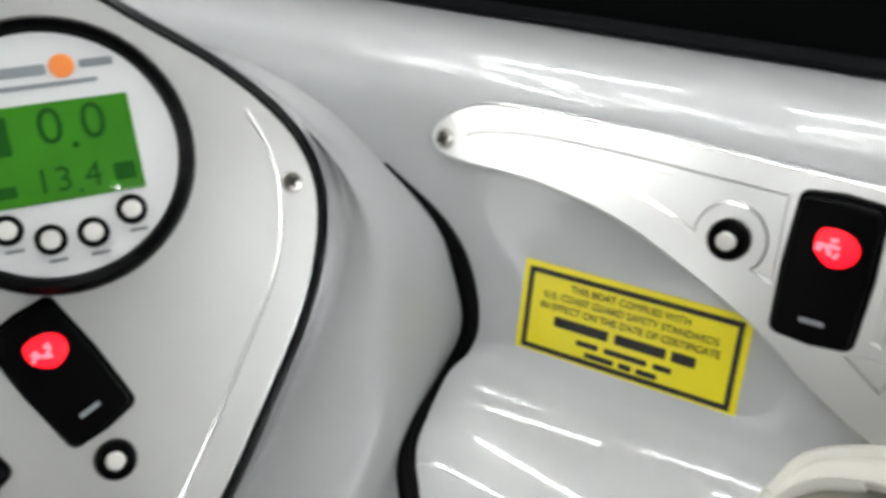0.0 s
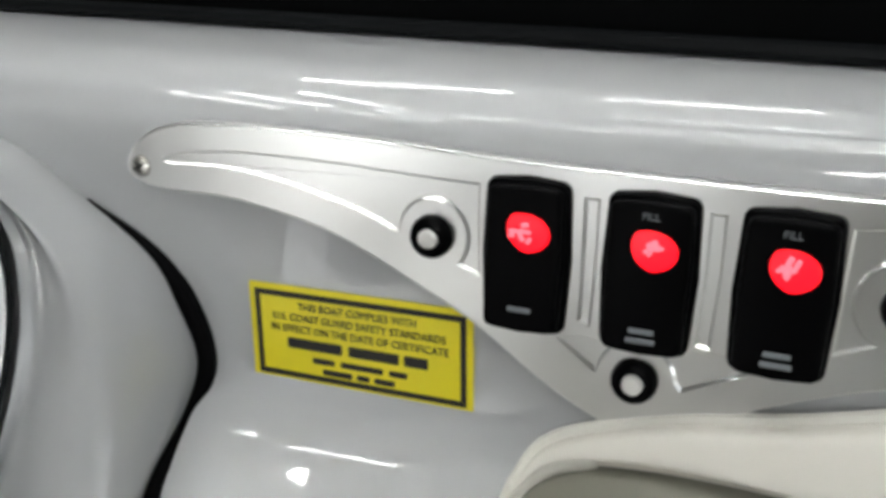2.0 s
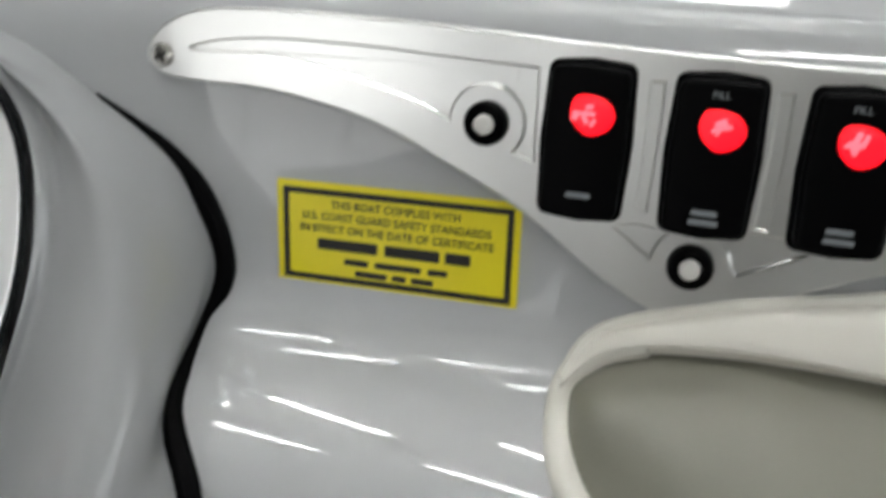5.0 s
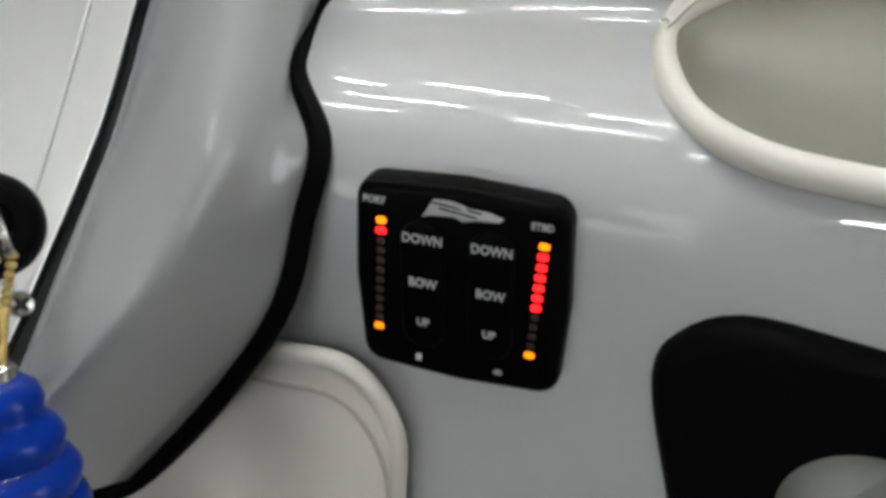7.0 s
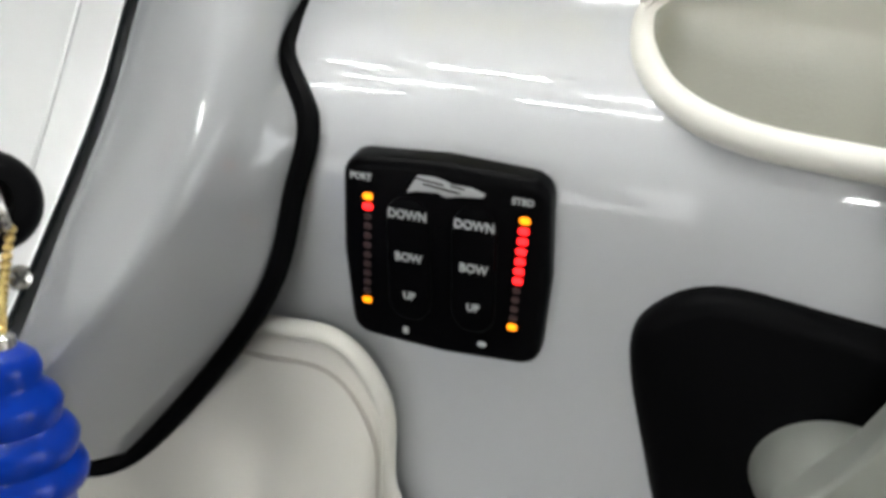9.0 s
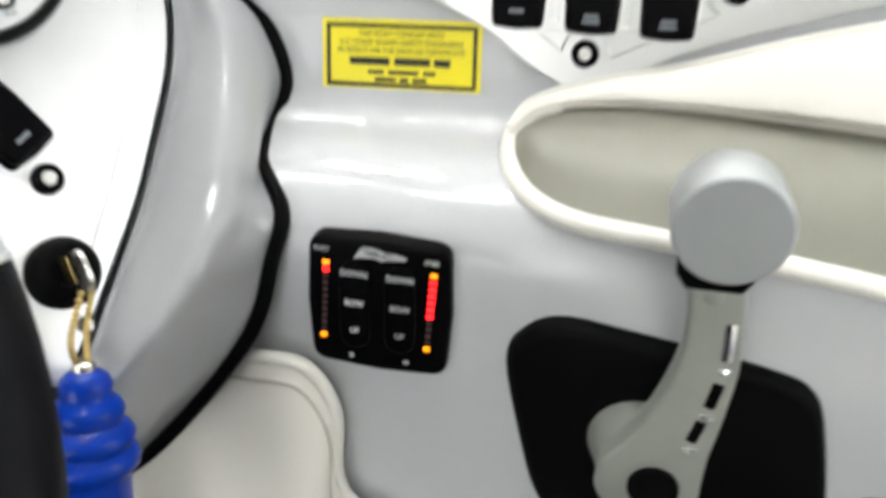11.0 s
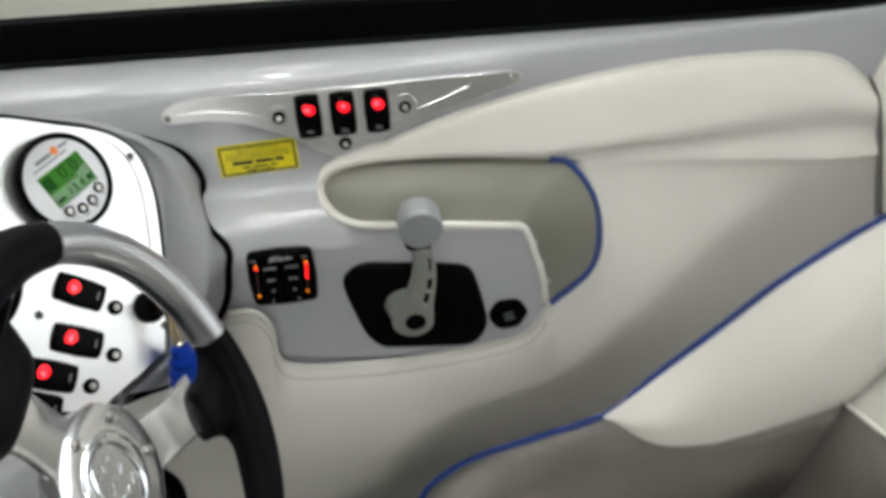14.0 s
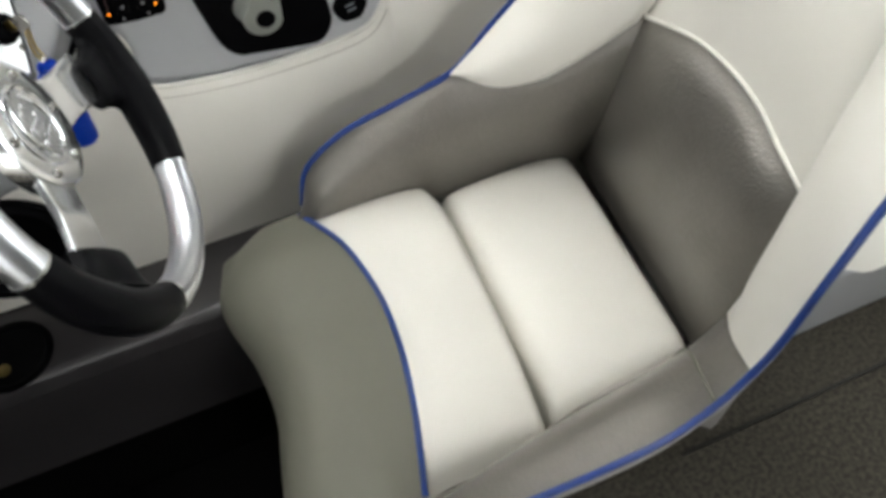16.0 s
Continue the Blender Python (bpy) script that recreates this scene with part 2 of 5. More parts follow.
def rrect(w, h, r, k=5, cx=0.0, cy=0.0, belly=0.0):
    """A rounded rectangle; belly bows its sides outwards."""
    out = []
    for sx, sy, a0 in ((1, 1, 0), (-1, 1, 90), (-1, -1, 180), (1, -1, 270)):
        for i in range(k + 1):
            a = radians(a0 + 90 * i / k)
            out.append((cx + sx * (w / 2 - r) + r * math.cos(a), cy + sy * (h / 2 - r) + r * math.sin(a)))
        if belly:
            mx, my = {0: (0, h / 2 + belly), 90: (-w / 2 - belly, 0), 180: (0, -h / 2 - belly), 270: (w / 2 + belly, 0)}[a0]
            out.append((cx + mx, cy + my))
    return out


def lathe(profile, m=None, seg=32):
    """A body turned round the z axis of the pose m from (radius, z) pairs."""
    m = m or Matrix()
    bm = bmesh.new()
    rings = []
    for r, z in profile:
        if r < 1e-6:
            rings.append([bm.verts.new(m @ Vector((0, 0, z)))])
        else:
            rings.append([bm.verts.new(m @ Vector((r * math.cos(2 * math.pi * k / seg), r * math.sin(2 * math.pi * k / seg), z))) for k in range(seg)])
    for a, b in zip(rings, rings[1:]):
        for k in range(seg):
            q = [a[k % len(a)], a[(k + 1) % len(a)], b[(k + 1) % len(b)], b[k % len(b)]]
            q = list(dict.fromkeys(q))
            if len(q) > 2:
                bm.faces.new(q)
    return bm


def box(x0, x1, y0, y1, z0, z1, m=None, bev=0.0):
    bm = bmesh.new()
    bmesh.ops.create_cube(bm, size=1.0)
    for v in bm.verts:
        v.co = Vector(((x0 + x1) / 2 + v.co.x * (x1 - x0), (y0 + y1) / 2 + v.co.y * (y1 - y0), (z0 + z1) / 2 + v.co.z * (z1 - z0)))
    if bev:
        bmesh.ops.bevel(bm, geom=bm.edges[:], offset=bev, segments=3, affect="EDGES", profile=0.6)
    if m:
        bmesh.ops.transform(bm, matrix=m, verts=bm.verts)
    return bm


def lettering(text, size, m, depth=0.0002, bold=0.0, squeeze=1.0):
    """The text as a bmesh, centred on the pose m, facing its z."""
    cu = bpy.data.curves.new("text", "FONT")
    cu.body, cu.size, cu.align_x, cu.align_y, cu.extrude, cu.offset = text, size, "CENTER", "CENTER", depth, bold
    cu.resolution_u = 3
    ob = bpy.data.objects.new("text", cu)
    me = bpy.data.meshes.new_from_object(ob)
    bm = bmesh.new()
    bm.from_mesh(me)
    bmesh.ops.transform(bm, matrix=m @ Matrix.Diagonal((squeeze, 1, 1, 1)), verts=bm.verts)
    bpy.data.objects.remove(ob)
    bpy.data.meshes.remove(me)
    return bm


def axes(o, x, y, z):
    """The pose at o whose axes are x, y, z."""
    return Matrix((( x[0], y[0], z[0], o[0]), (x[1], y[1], z[1], o[1]), (x[2], y[2], z[2], o[2]), (0, 0, 0, 1)))


# the plane of the instruments: faces aft, inboard and up
DN = Vector((0.736, -0.503, 0.452)).normalized()
DV = (Vector((0, 0, 1)) - DN * DN.z).normalized()
DU = DV.cross(DN)
DC = Vector((-0.118, -0.174, 0.781))


def dash(u, v, w=0.0, turn=0.0):
    return axes(DC + DU * u + DV * v + DN * w, DU, DV, DN) @ pose(0, 0, 0, 0, 0, turn)


def panel_y(x):
    """The lower side panel, which turns inboard towards the stern."""
    return -0.0795 - 0.060 * max(0.0, min(x, 0.36) - 0.06)


UY = Vector((0, 0.2, 0.98)).normalized()
UZ = Vector((0, -0.98, 0.2)).normalized()


def upper(x, z, w=0.0, turn=0.0):
    """A pose on the upper side panel, which leans outboard."""
    return axes(Vector((x, (z - 0.8) * 0.204, z)) + UZ * w, (1, 0, 0), UY, UZ) @ pose(0, 0, 0, 0, 0, turn)


def lower(x, z, w=0.0, turn=0.0):
    """A pose on the lower side panel, which stands upright."""
    return axes((x, panel_y(x) - w, z), (1, 0, 0), (0, 0, 1), (0, -1, 0)) @ pose(0, 0, 0, 0, 0, turn)


# ---- showroom round the boat ----
SHOP_Z = -0.95
# unseen walls: white and charcoal ones are added to shape the plates' reflections
for name, dims, material in (
    ("ground", (-9, 11, -9, 9, SHOP_Z - 0.1, SHOP_Z), SHOP_FLOOR),
    ("wall_north", (-9, 11, 9, 9.2, SHOP_Z, 4.2), SHOP_WALL),
    ("wall_south_west", (-9, -5.7, -8.2, -8, SHOP_Z, 4.2), SHOP_WHITE),
    ("wall_south_low", (-5.7, -0.85, -8.2, -8, SHOP_Z, -0.55), SHOP_WHITE),
    ("wall_south_high", (-5.7, -0.85, -8.2, -8, 2.6, 4.2), SHOP_WHITE),
    ("wall_south_east", (-0.85, 11, -8.2, -8, SHOP_Z, 4.2), SHOP_DARK),
    ("wall_east_south", (9.2, 9.4, -9, -3.5, SHOP_Z, 4.2), SHOP_WHITE),
    ("wall_east_north", (9.2, 9.4, 4.5, 9, SHOP_Z, 4.2), SHOP_WHITE),
    ("wall_east_low", (9.2, 9.4, -3.5, 4.5, SHOP_Z, -0.3), SHOP_WHITE),
    ("wall_east_high", (9.2, 9.4, -3.5, 4.5, 3.95, 4.2), SHOP_WHITE),
    ("wall_west", (-9.2, -9, -9, 9, SHOP_Z, 4.2), SHOP_WALL),
    ("ceiling", (-9, 11, -9, 9, 4.2, 4.3), SHOP_CEIL),
):
    tagged(part(name, box(*dims), material, None, smooth=False), "plain showroom " + ("cream epoxy floor" if name == "ground" else name.split("_")[0] + (" in white, unseen, added for bright reflections" if material is SHOP_WHITE else " in charcoal, unseen, added for dark reflections" if material is SHOP_DARK else " in dark grey paint")), name.split("_")[0], kind="structure")
for k in range(3):
    tagged(part("trim", box(-9, 11, 2.2 + 1.9 * k, 2.212 + 1.9 * k, SHOP_Z, SHOP_Z + 0.003), JOINT, None, smooth=False), "thin grey joint line in the floor", "joint", kind="structure")

window = thing("window_1", (9.3, 0.5, -0.3), "wide showroom window with pale frame and daylight outside", "window", kind="structure")
for k in range(5):
    part("mullion", box(9.26, 9.34, -3.5 + 1.97 * k, -3.42 + 1.97 * k, -0.3, 3.95), SHOP_WHITE, window, smooth=False)
for z in (-0.3, 1.4, 3.87):
    part("window_bar", box(9.27, 9.33, -3.42, 4.38, z, z + 0.08), SHOP_WHITE, window, smooth=False)
tagged(part("backdrop", box(10.0, 10.05, -6.0, 7.0, -1.5, 5.0), DAYLIGHT, None, smooth=False), "pale blue daylight sky outside the window", "sky", kind="structure")

# unseen window, added so the left of the switch plate reflects something bright
front = thing("added_window_2", (-3.0, -8.1, -0.55), "added unseen shop front window that brightens the switch plate's reflections", "window", kind="structure")
for k in range(5):
    part("mullion", box(-5.7 + 1.2 * k, -5.65 + 1.2 * k, -8.13, -8.07, -0.55, 2.6), SHOP_WHITE, front, smooth=False)
for z in (-0.55, 2.54):
    part("window_bar", box(-5.64, -0.91, -8.12, -8.08, z, z + 0.06), SHOP_WHITE, front, smooth=False)
tagged(part("added_glow_south", box(-8.0, 1.5, -8.85, -8.8, -0.9, 4.0), FRONT_GLOW, None, smooth=False), "added glowing sheet behind the shop front window", "sky", kind="structure")


def tube_fixture(half, label):
    light = thing("ceiling_light", (0, 0, 4.1), label, "ceiling light", "ceiling lights")
    part("housing", box(-half - 0.02, half + 0.02, -0.09, 0.09, 4.1, 4.16), SHOP_CEIL, light)
    part("tube", tube([(-half, 0, 4.075), (half, 0, 4.075)], 0.016, 10), TUBE, light, "glowing white tube")
    return light


# rows -2.6, -0.8 and -1.3 are added fill for instrument plate and bolster
LONG_ROWS = [(-5.2 - 0.19 * k, (1.0,), 3) for k in range(5)] + [(-2.6, (5.2,), -20), (-0.8, (5.6, 7.2), -20), (-1.3, (0.4,), -12), (2.6, (-1.7, 0.0, 1.7), 6), (5.0, (-2.0, 0.0, 1.8, 3.6), 6)]
SHORT_ROWS = [(-0.2, (-2.3, -1.55, -0.5, 0.25), -22), (0.5, (-2.0, -1.25, -0.2, 0.55), -22), (1.3, (-1.7, -0.95, 0.1, 0.85), -22)]
for rows, half, label in ((LONG_ROWS, 0.6, "white fluorescent tube light under the ceiling"), (SHORT_ROWS, 0.3, "short white fluorescent tube light under the ceiling")):
    light = None
    for row, cols, angle in rows:
        for col in cols:
            m = Matrix.Translation((col, row, 4.1)) @ Matrix.Rotation(radians(angle), 4, "Z")
            if light is None:
                light = tube_fixture(half, label)
                light.matrix_world = m
            else:
                copy_thing(light, m)

# ---- hull side with its rounded gunwale, shoulder and upright lower panel ----
PROFILE = [(1.0, 0.0), (0.62, 0.0), (0.36, -0.0022), (0.20, -0.0062), (0.0268, 0.8975), (0.0218, 0.8925), (0.0188, 0.8860), (0.0166, 0.8780), (0.0124, 0.8580), (0.0075, 0.837), (0.0025, 0.812),
           (-0.003, 0.797), (-0.014, 0.7865), (-0.032, 0.7805), (-0.050, 0.7742), (-0.064, 0.7665), (-0.0735, 0.755), (-0.0785, 0.74), (-0.0800, 0.71),
           (-0.0805, 0.66), (-0.0805, 0.55), (-0.081, 0.42), (-0.081, 0.25)]


def deck_edge(x):
    """The outboard edge of the gunwale's top, which sweeps in and down towards the stern."""
    return 0.094 - 0.060 * x, 0.908 - 0.030 * x


def hull_section(x):
    ey, ez = deck_edge(x)
    pts = [(0, 0.018 + (ey - 0.018) * a, ez + b) for a, b in PROFILE[:4]] + [(0, y, z) for y, z in PROFILE[4:]]
    k = sum(panel_y(x + 0.012 * i) for i in range(-4, 5)) / 9 - panel_y(0.0)
    pts = [(a, y + k * (0.0 if i < 14 else 0.3 if i == 14 else 0.65 if i == 15 else 0.85 if i == 16 else 1.0), z) for i, (a, y, z) in enumerate(pts)]
    pts = cr(pts, 8)
    for _ in range(14):
        pts[1:-1] = [b if 0.793 < b.z < 0.86 else (a + b * 2 + c) * 0.25 for a, b, c in zip(pts, pts[1:], pts[2:])]
    return pts


EIN = [(0.108, -0.019, 0.784), (0.1115, -0.043, 0.7765), (0.124, -0.062, 0.770), (0.146, -0.075, 0.766), (0.183, -0.081, 0.763), (0.240, -0.087, 0.7575), (0.300, -0.091, 0.7490), (0.3235, -0.093, 0.7440), (0.334, -0.095, 0.715), (0.3455, -0.096, 0.670), (0.349, -0.099, 0.634)]


def under_padding(x, y, z):
    if z > 0.802 or x < 0.111 or z > 0.786 + (x - 0.108) * 0.5:
        return False
    if x > 0.3235:
        return z > 0.745 or x > 0.332 + (0.744 - z) * 0.24
    for (x0, y0, z0), (x1, y1, z1) in zip(EIN[:7], EIN[1:8]):
        if x0 <= x <= x1:
            return z > 0.743 and y > y0 + (y1 - y0) * (x - x0) / (x1 - x0) + 0.005
    return False


def hull_bm():
    xs = [-1.1 + 0.05 * i for i in range(18)] + [-0.2 + 0.02 * i for i in range(15)] + [0.10 + 0.008 * i for i in range(34)] + [0.40 + 0.05 * i for i in range(21)]
    bm = bmesh.new()
    secs = [hull_section(x) for x in xs]
    grid = [[bm.verts.new((x, p.y, p.z)) for p in sec] for x, sec in zip(xs, secs)]
    for i in range(len(xs) - 1):
        for j in range(len(secs[0]) - 1):
            if under_padding((xs[i] + xs[i + 1]) / 2, (secs[i][j].y + secs[i][j + 1].y) / 2, (secs[i][j].z + secs[i][j + 1].z) / 2):
                continue
            bm.faces.new((grid[i][j], grid[i + 1][j], grid[i + 1][j + 1], grid[i][j + 1]))
    return bm


hull = thing("hull_side", (0, 0, 0), "glossy pale grey gelcoat boat side liner with rounded gunwale", "boat side", kind="structure")
part("liner", hull_bm(), GELCOAT, hull)
EX = (-1.1, -0.5, 0.1, 0.7, 1.4)
part("outer_skin", thicken(loft([[(x, deck_edge(x)[0] + dy, deck_edge(x)[1] + dz) for x in EX] for dy, dz in ((0.0, 0.0), (0.06, -0.02), (0.12, -0.2), (0.02, -1.2))], 2, 6), 0.01), GELCOAT, hull)

frame_rail = thing("windshield_frame", (0, 0.09, 0.905), "matt black windshield base rail along the gunwale", "windshield frame", kind="structure")
SECTION = [(-0.002, 0.001), (-0.002, 0.045), (0.001, 0.050), (0.018, 0.050), (0.022, 0.046), (0.022, 0.001)]
part("rail", loft([[(x, deck_edge(x)[0] + dy, deck_edge(x)[1] + dz) for x in EX] for dy, dz in SECTION], 2, 1, across_closed=True), FRAME_BLACK, frame_rail, angle=25)
part("seal", tube([(x, deck_edge(x)[0] - 0.004, deck_edge(x)[1] + 0.004) for x in EX], 0.0035), SEAL, frame_rail, "dark grey rubber seal strip")

# ---- instrument pod ----
pod = thing("instrument_pod", (-0.1, -0.1, 0.6), "silver gelcoat instrument pod with black rubber gasket", "dashboard pod")
PLATE = [(-0.30, 0.02), (-0.30, 0.12), (-0.22, 0.21), (-0.10, 0.236), (0.0, 0.222), (0.0486, 0.196), (0.086, 0.1668), (0.115, 0.144), (0.1344, 0.122), (0.1425, 0.101),
         (0.1405, 0.078), (0.129, 0.049), (0.108, 0.0165), (0.088, -0.012), (0.060, -0.045), (0.034, -0.074), (0.026, -0.079), (-0.02, -0.0755), (-0.12, -0.066), (-0.26, -0.05)]
plate_outline = [(p.x, p.y) for p in cr([(u, v, 0) for u, v in PLATE], 4, True)]


def dp(u, v, w=0.0):
    return DC + DU * u + DV * v + DN * w


# the pod's wall runs from the rim of the plate to the gasket on the hull side
RIM = [(0.0486, 0.200), (0.088, 0.1695), (0.118, 0.146), (0.138, 0.123), (0.1463, 0.101), (0.144, 0.077), (0.132, 0.047), (0.111, 0.0145), (0.091, -0.014), (0.063, -0.047), (0.036, -0.079), (0.026, -0.084), (-0.03, -0.081)]
FOOT = [(-0.30, 0.030, 0.905), (-0.19, 0.024, 0.898), (-0.115, 0.018, 0.882), (-0.075, 0.013, 0.862), (-0.044, 0.009, 0.843), (-0.030, 0.004, 0.825), (-0.024, -0.0005, 0.803), (-0.029, -0.012, 0.784),
        (-0.023, -0.047, 0.7755), (-0.003, -0.073, 0.760), (-0.006, -0.0830, 0.738), (-0.022, -0.0970, 0.691), (-0.090, -0.1100, 0.612)]
rim_hi = [dp(u, v, 0.001) for u, v in RIM]
rim_out = [dp(u + 0.0, v, 0.0) + (Vector(f) - dp(u, v)).normalized() * 0.008 + DN * 0.002 for (u, v), f in zip(RIM, FOOT)]
foot = [Vector(f) for f in FOOT]
BULGE = (0.010, 0.012, 0.014, 0.016, 0.018, 0.020, 0.022, 0.024, 0.026, 0.030, 0.032, 0.034, 0.02)
OUTD = Vector((0.62, -0.55, 0.35)).normalized()
mid1 = [a.lerp(b, 0.38) + OUTD * g for a, b, g in zip(rim_out, foot, BULGE)]
mid2 = [a.lerp(b, 0.74) + OUTD * g * 0.80 for a, b, g in zip(rim_out, foot, BULGE)]
for _ in range(4):
    for curve in (mid1, mid2):
        curve[1:-1] = [(a + b * 2 + c) * 0.25 for a, b, c in zip(curve, curve[1:], curve[2:])]
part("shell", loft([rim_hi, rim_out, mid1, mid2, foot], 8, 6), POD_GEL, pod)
gasket_pts = [Vector(f) + Vector((0.002, -0.001, 0.0)) for f in FOOT[3:] + [(-0.125, -0.128, 0.612), (-0.165, -0.155, 0.624)]]
part("gasket", tube(gasket_pts, lambda t: 0.0042 * min(1.0, 0.12 + 5.5 * t), 8, n=8), RUBBER, pod, "black rubber gasket")
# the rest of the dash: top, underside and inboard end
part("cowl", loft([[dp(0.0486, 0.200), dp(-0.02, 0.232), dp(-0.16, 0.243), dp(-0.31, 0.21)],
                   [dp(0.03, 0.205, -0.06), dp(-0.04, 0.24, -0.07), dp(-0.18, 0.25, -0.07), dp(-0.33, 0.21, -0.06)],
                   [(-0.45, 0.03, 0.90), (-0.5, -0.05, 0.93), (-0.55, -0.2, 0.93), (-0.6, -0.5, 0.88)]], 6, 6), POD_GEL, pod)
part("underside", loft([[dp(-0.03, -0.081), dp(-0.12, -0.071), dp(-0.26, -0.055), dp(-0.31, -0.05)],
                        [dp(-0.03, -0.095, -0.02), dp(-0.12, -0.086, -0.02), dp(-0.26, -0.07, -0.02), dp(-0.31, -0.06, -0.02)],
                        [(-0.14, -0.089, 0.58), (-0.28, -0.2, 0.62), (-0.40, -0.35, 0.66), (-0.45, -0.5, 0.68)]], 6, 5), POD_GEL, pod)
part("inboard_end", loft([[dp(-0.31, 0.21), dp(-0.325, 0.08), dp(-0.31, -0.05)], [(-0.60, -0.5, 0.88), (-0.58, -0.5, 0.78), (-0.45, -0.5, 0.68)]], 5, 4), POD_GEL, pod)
part("seam", tube([dp(u, v, 0.0012) for u, v in plate_outline], 0.0013, 6, closed=True), SEAL, pod, "thin dark seam round the plate")
plate = part("instrument_plate", slab(plate_outline, 0.003, 0.0015, dash(0, 0, -0.001), base=-0.004), BRUSHED, pod, "brushed aluminium plate", angle=10)


def screw(m, parent, r=0.0042):
    s = part("screw", lathe([(r, 0), (r, 0.0006), (r * 0.85, 0.0016), (r * 0.4, 0.0021), (r * 0.35, 0.0012), (0, 0.0010)], m, 16), STEEL, parent, "small steel screw")
    for a in (0, 90):
        part("slot", box(-r * 0.62, r * 0.62, -r * 0.13, r * 0.13, 0.0016, 0.0023, m @ pose(0, 0, 0, 0, 0, a + 25)), INK, s, smooth=False)


screw(dash(0.1335, 0.098, 0.002), pod)
screw(dash(-0.0457, 0.036, 0.002), pod)
screw(dash(0.0463, -0.057, 0.002), pod)
# raised line milled into the plate beside its edge
part("milled_line", tube([dp(0.121, 0.128, 0.002), dp(0.129, 0.104, 0.002), dp(0.124, 0.072, 0.002), dp(0.106, 0.040, 0.002), dp(0.085, 0.008, 0.002), dp(0.060, -0.028, 0.002)], 0.0009, 6, n=6), BRUSHED, pod)


def gauge(name, u, v, r, turn, label, screen):
    m = dash(u, v, 0.004, turn)
    g = thing(name, m, label, "gauge")
    part("bezel", lathe([(r * 0.97, -0.004), (r * 0.98, 0.004), (r * 1.01, 0.006), (r * 1.0, 0.012), (r * 0.96, 0.0145), (r * 0.905, 0.0135), (r * 0.885, 0.010), (0, 0.010)], m, 56), PLASTIC, g, "black bezel ring")
    part("dial", lathe([(r * 0.885, 0.0098), (r * 0.88, 0.0112), (0, 0.0112)], m, 56), DIAL, g, "white dial face")
    if screen:
        lcd = part("screen", slab(rrect(0.0515, 0.0335, 0.0008, 2, 0.0025, 0.0005), 0.0006, 0.0002, m @ pose(0, 0, 0.0113)), LCD, g, "green lit display")
        z = 0.01205
        for char, x, y, size in (("0", 0.0020, 0.0085, 0.018), (".", 0.0089, 0.0062, 0.018), ("0", 0.0157, 0.0085, 0.018), ("1", -0.0035, -0.0095, 0.0120), ("3", 0.0030, -0.0095, 0.0120), (".", 0.0076, -0.0110, 0.0120), ("4", 0.0123, -0.0095, 0.0120)):
            part("digit", lettering(char, size, m @ pose(x, y, z)), LCD_DARK, lcd)
        part("digit_box", slab(rrect(0.011, 0.013, 0.0005, 2, -0.0165, 0.0075), 0.0003, 0.0001, m @ pose(0, 0, 0.0119)), LCD_DARK, lcd)
        part("digit_box", slab(rrect(0.009, 0.004, 0.0005, 2, -0.0165, -0.0110), 0.0003, 0.0001, m @ pose(0, 0, 0.0119)), LCD_DARK, lcd)
        part("digit_box", slab(rrect(0.007, 0.006, 0.0005, 2, 0.0225, -0.0095), 0.0003, 0.0001, m @ pose(0, 0, 0.0119)), LCD_DARK, lcd)
        for x, y in ((-0.0175, -0.0230), (-0.0050, -0.0285), (0.0085, -0.0285), (0.0220, -0.0230)):
            b = part("key_ring", lathe([(0.0052, 0), (0.0052, 0.0012), (0.0044, 0.0018), (0.0034, 0.0014), (0.0034, 0)], m @ pose(x, y, 0.0112), 20), PLASTIC, g, "black ring round a key")
            part("key_cap", lathe([(0.0033, 0), (0.003, 0.0014), (0, 0.0017)], m @ pose(x, y, 0.0112), 16), WHITE_BUTTON, b)
            part("caption", slab(rrect(0.006, 0.0012, 0.0003, 1, x + 0.001, y - 0.0072), 0.0003, 0.0001, m @ pose(0, 0, 0.0112)), GREY_INK, g)
        part("mark", lathe([(0.0042, 0), (0.004, 0.0004), (0, 0.0005)], m @ pose(0.0095, 0.0290, 0.0112), 20), ORANGE_INK, g, "orange round emblem")
        part("mark_bar", slab(rrect(0.019, 0.0036, 0.0006, 1, -0.0050, 0.0285), 0.0004, 0.0001, m @ pose(0, 0, 0.0112)), GREY_INK, g)
        part("mark_bar", slab(rrect(0.011, 0.0028, 0.0006, 1, 0.0205, 0.0290), 0.0004, 0.0001, m @ pose(0, 0, 0.0112)), GREY_INK, g)
        part("mark_bar", slab(rrect(0.042, 0.0016, 0.0004, 1, -0.001, 0.0232), 0.0004, 0.0001, m @ pose(0, 0, 0.0112)), GREY_INK, g)
    else:
        for k in range(25):
            a = radians(225 - 270 * k / 24)
            part("tick", box(r * 0.70, r * 0.80, -0.0006, 0.0006, 0.0112, 0.0115, m @ Matrix.Rotation(a, 4, "Z")), INK, g, smooth=False)
        part("needle", box(-0.008, r * 0.62, -0.0011, 0.0011, 0.0135, 0.0150, m @ Matrix.Rotation(radians(225), 4, "Z")), ORANGE_INK, g, smooth=False)
    return g


gauge("speed_gauge", 0.0525, 0.118, 0.0472, 1.5, "round white digital gauge with lit green display", True)
gauge("tachometer", -0.088, 0.110, 0.060, 0, "round white dial gauge in a black bezel", False)


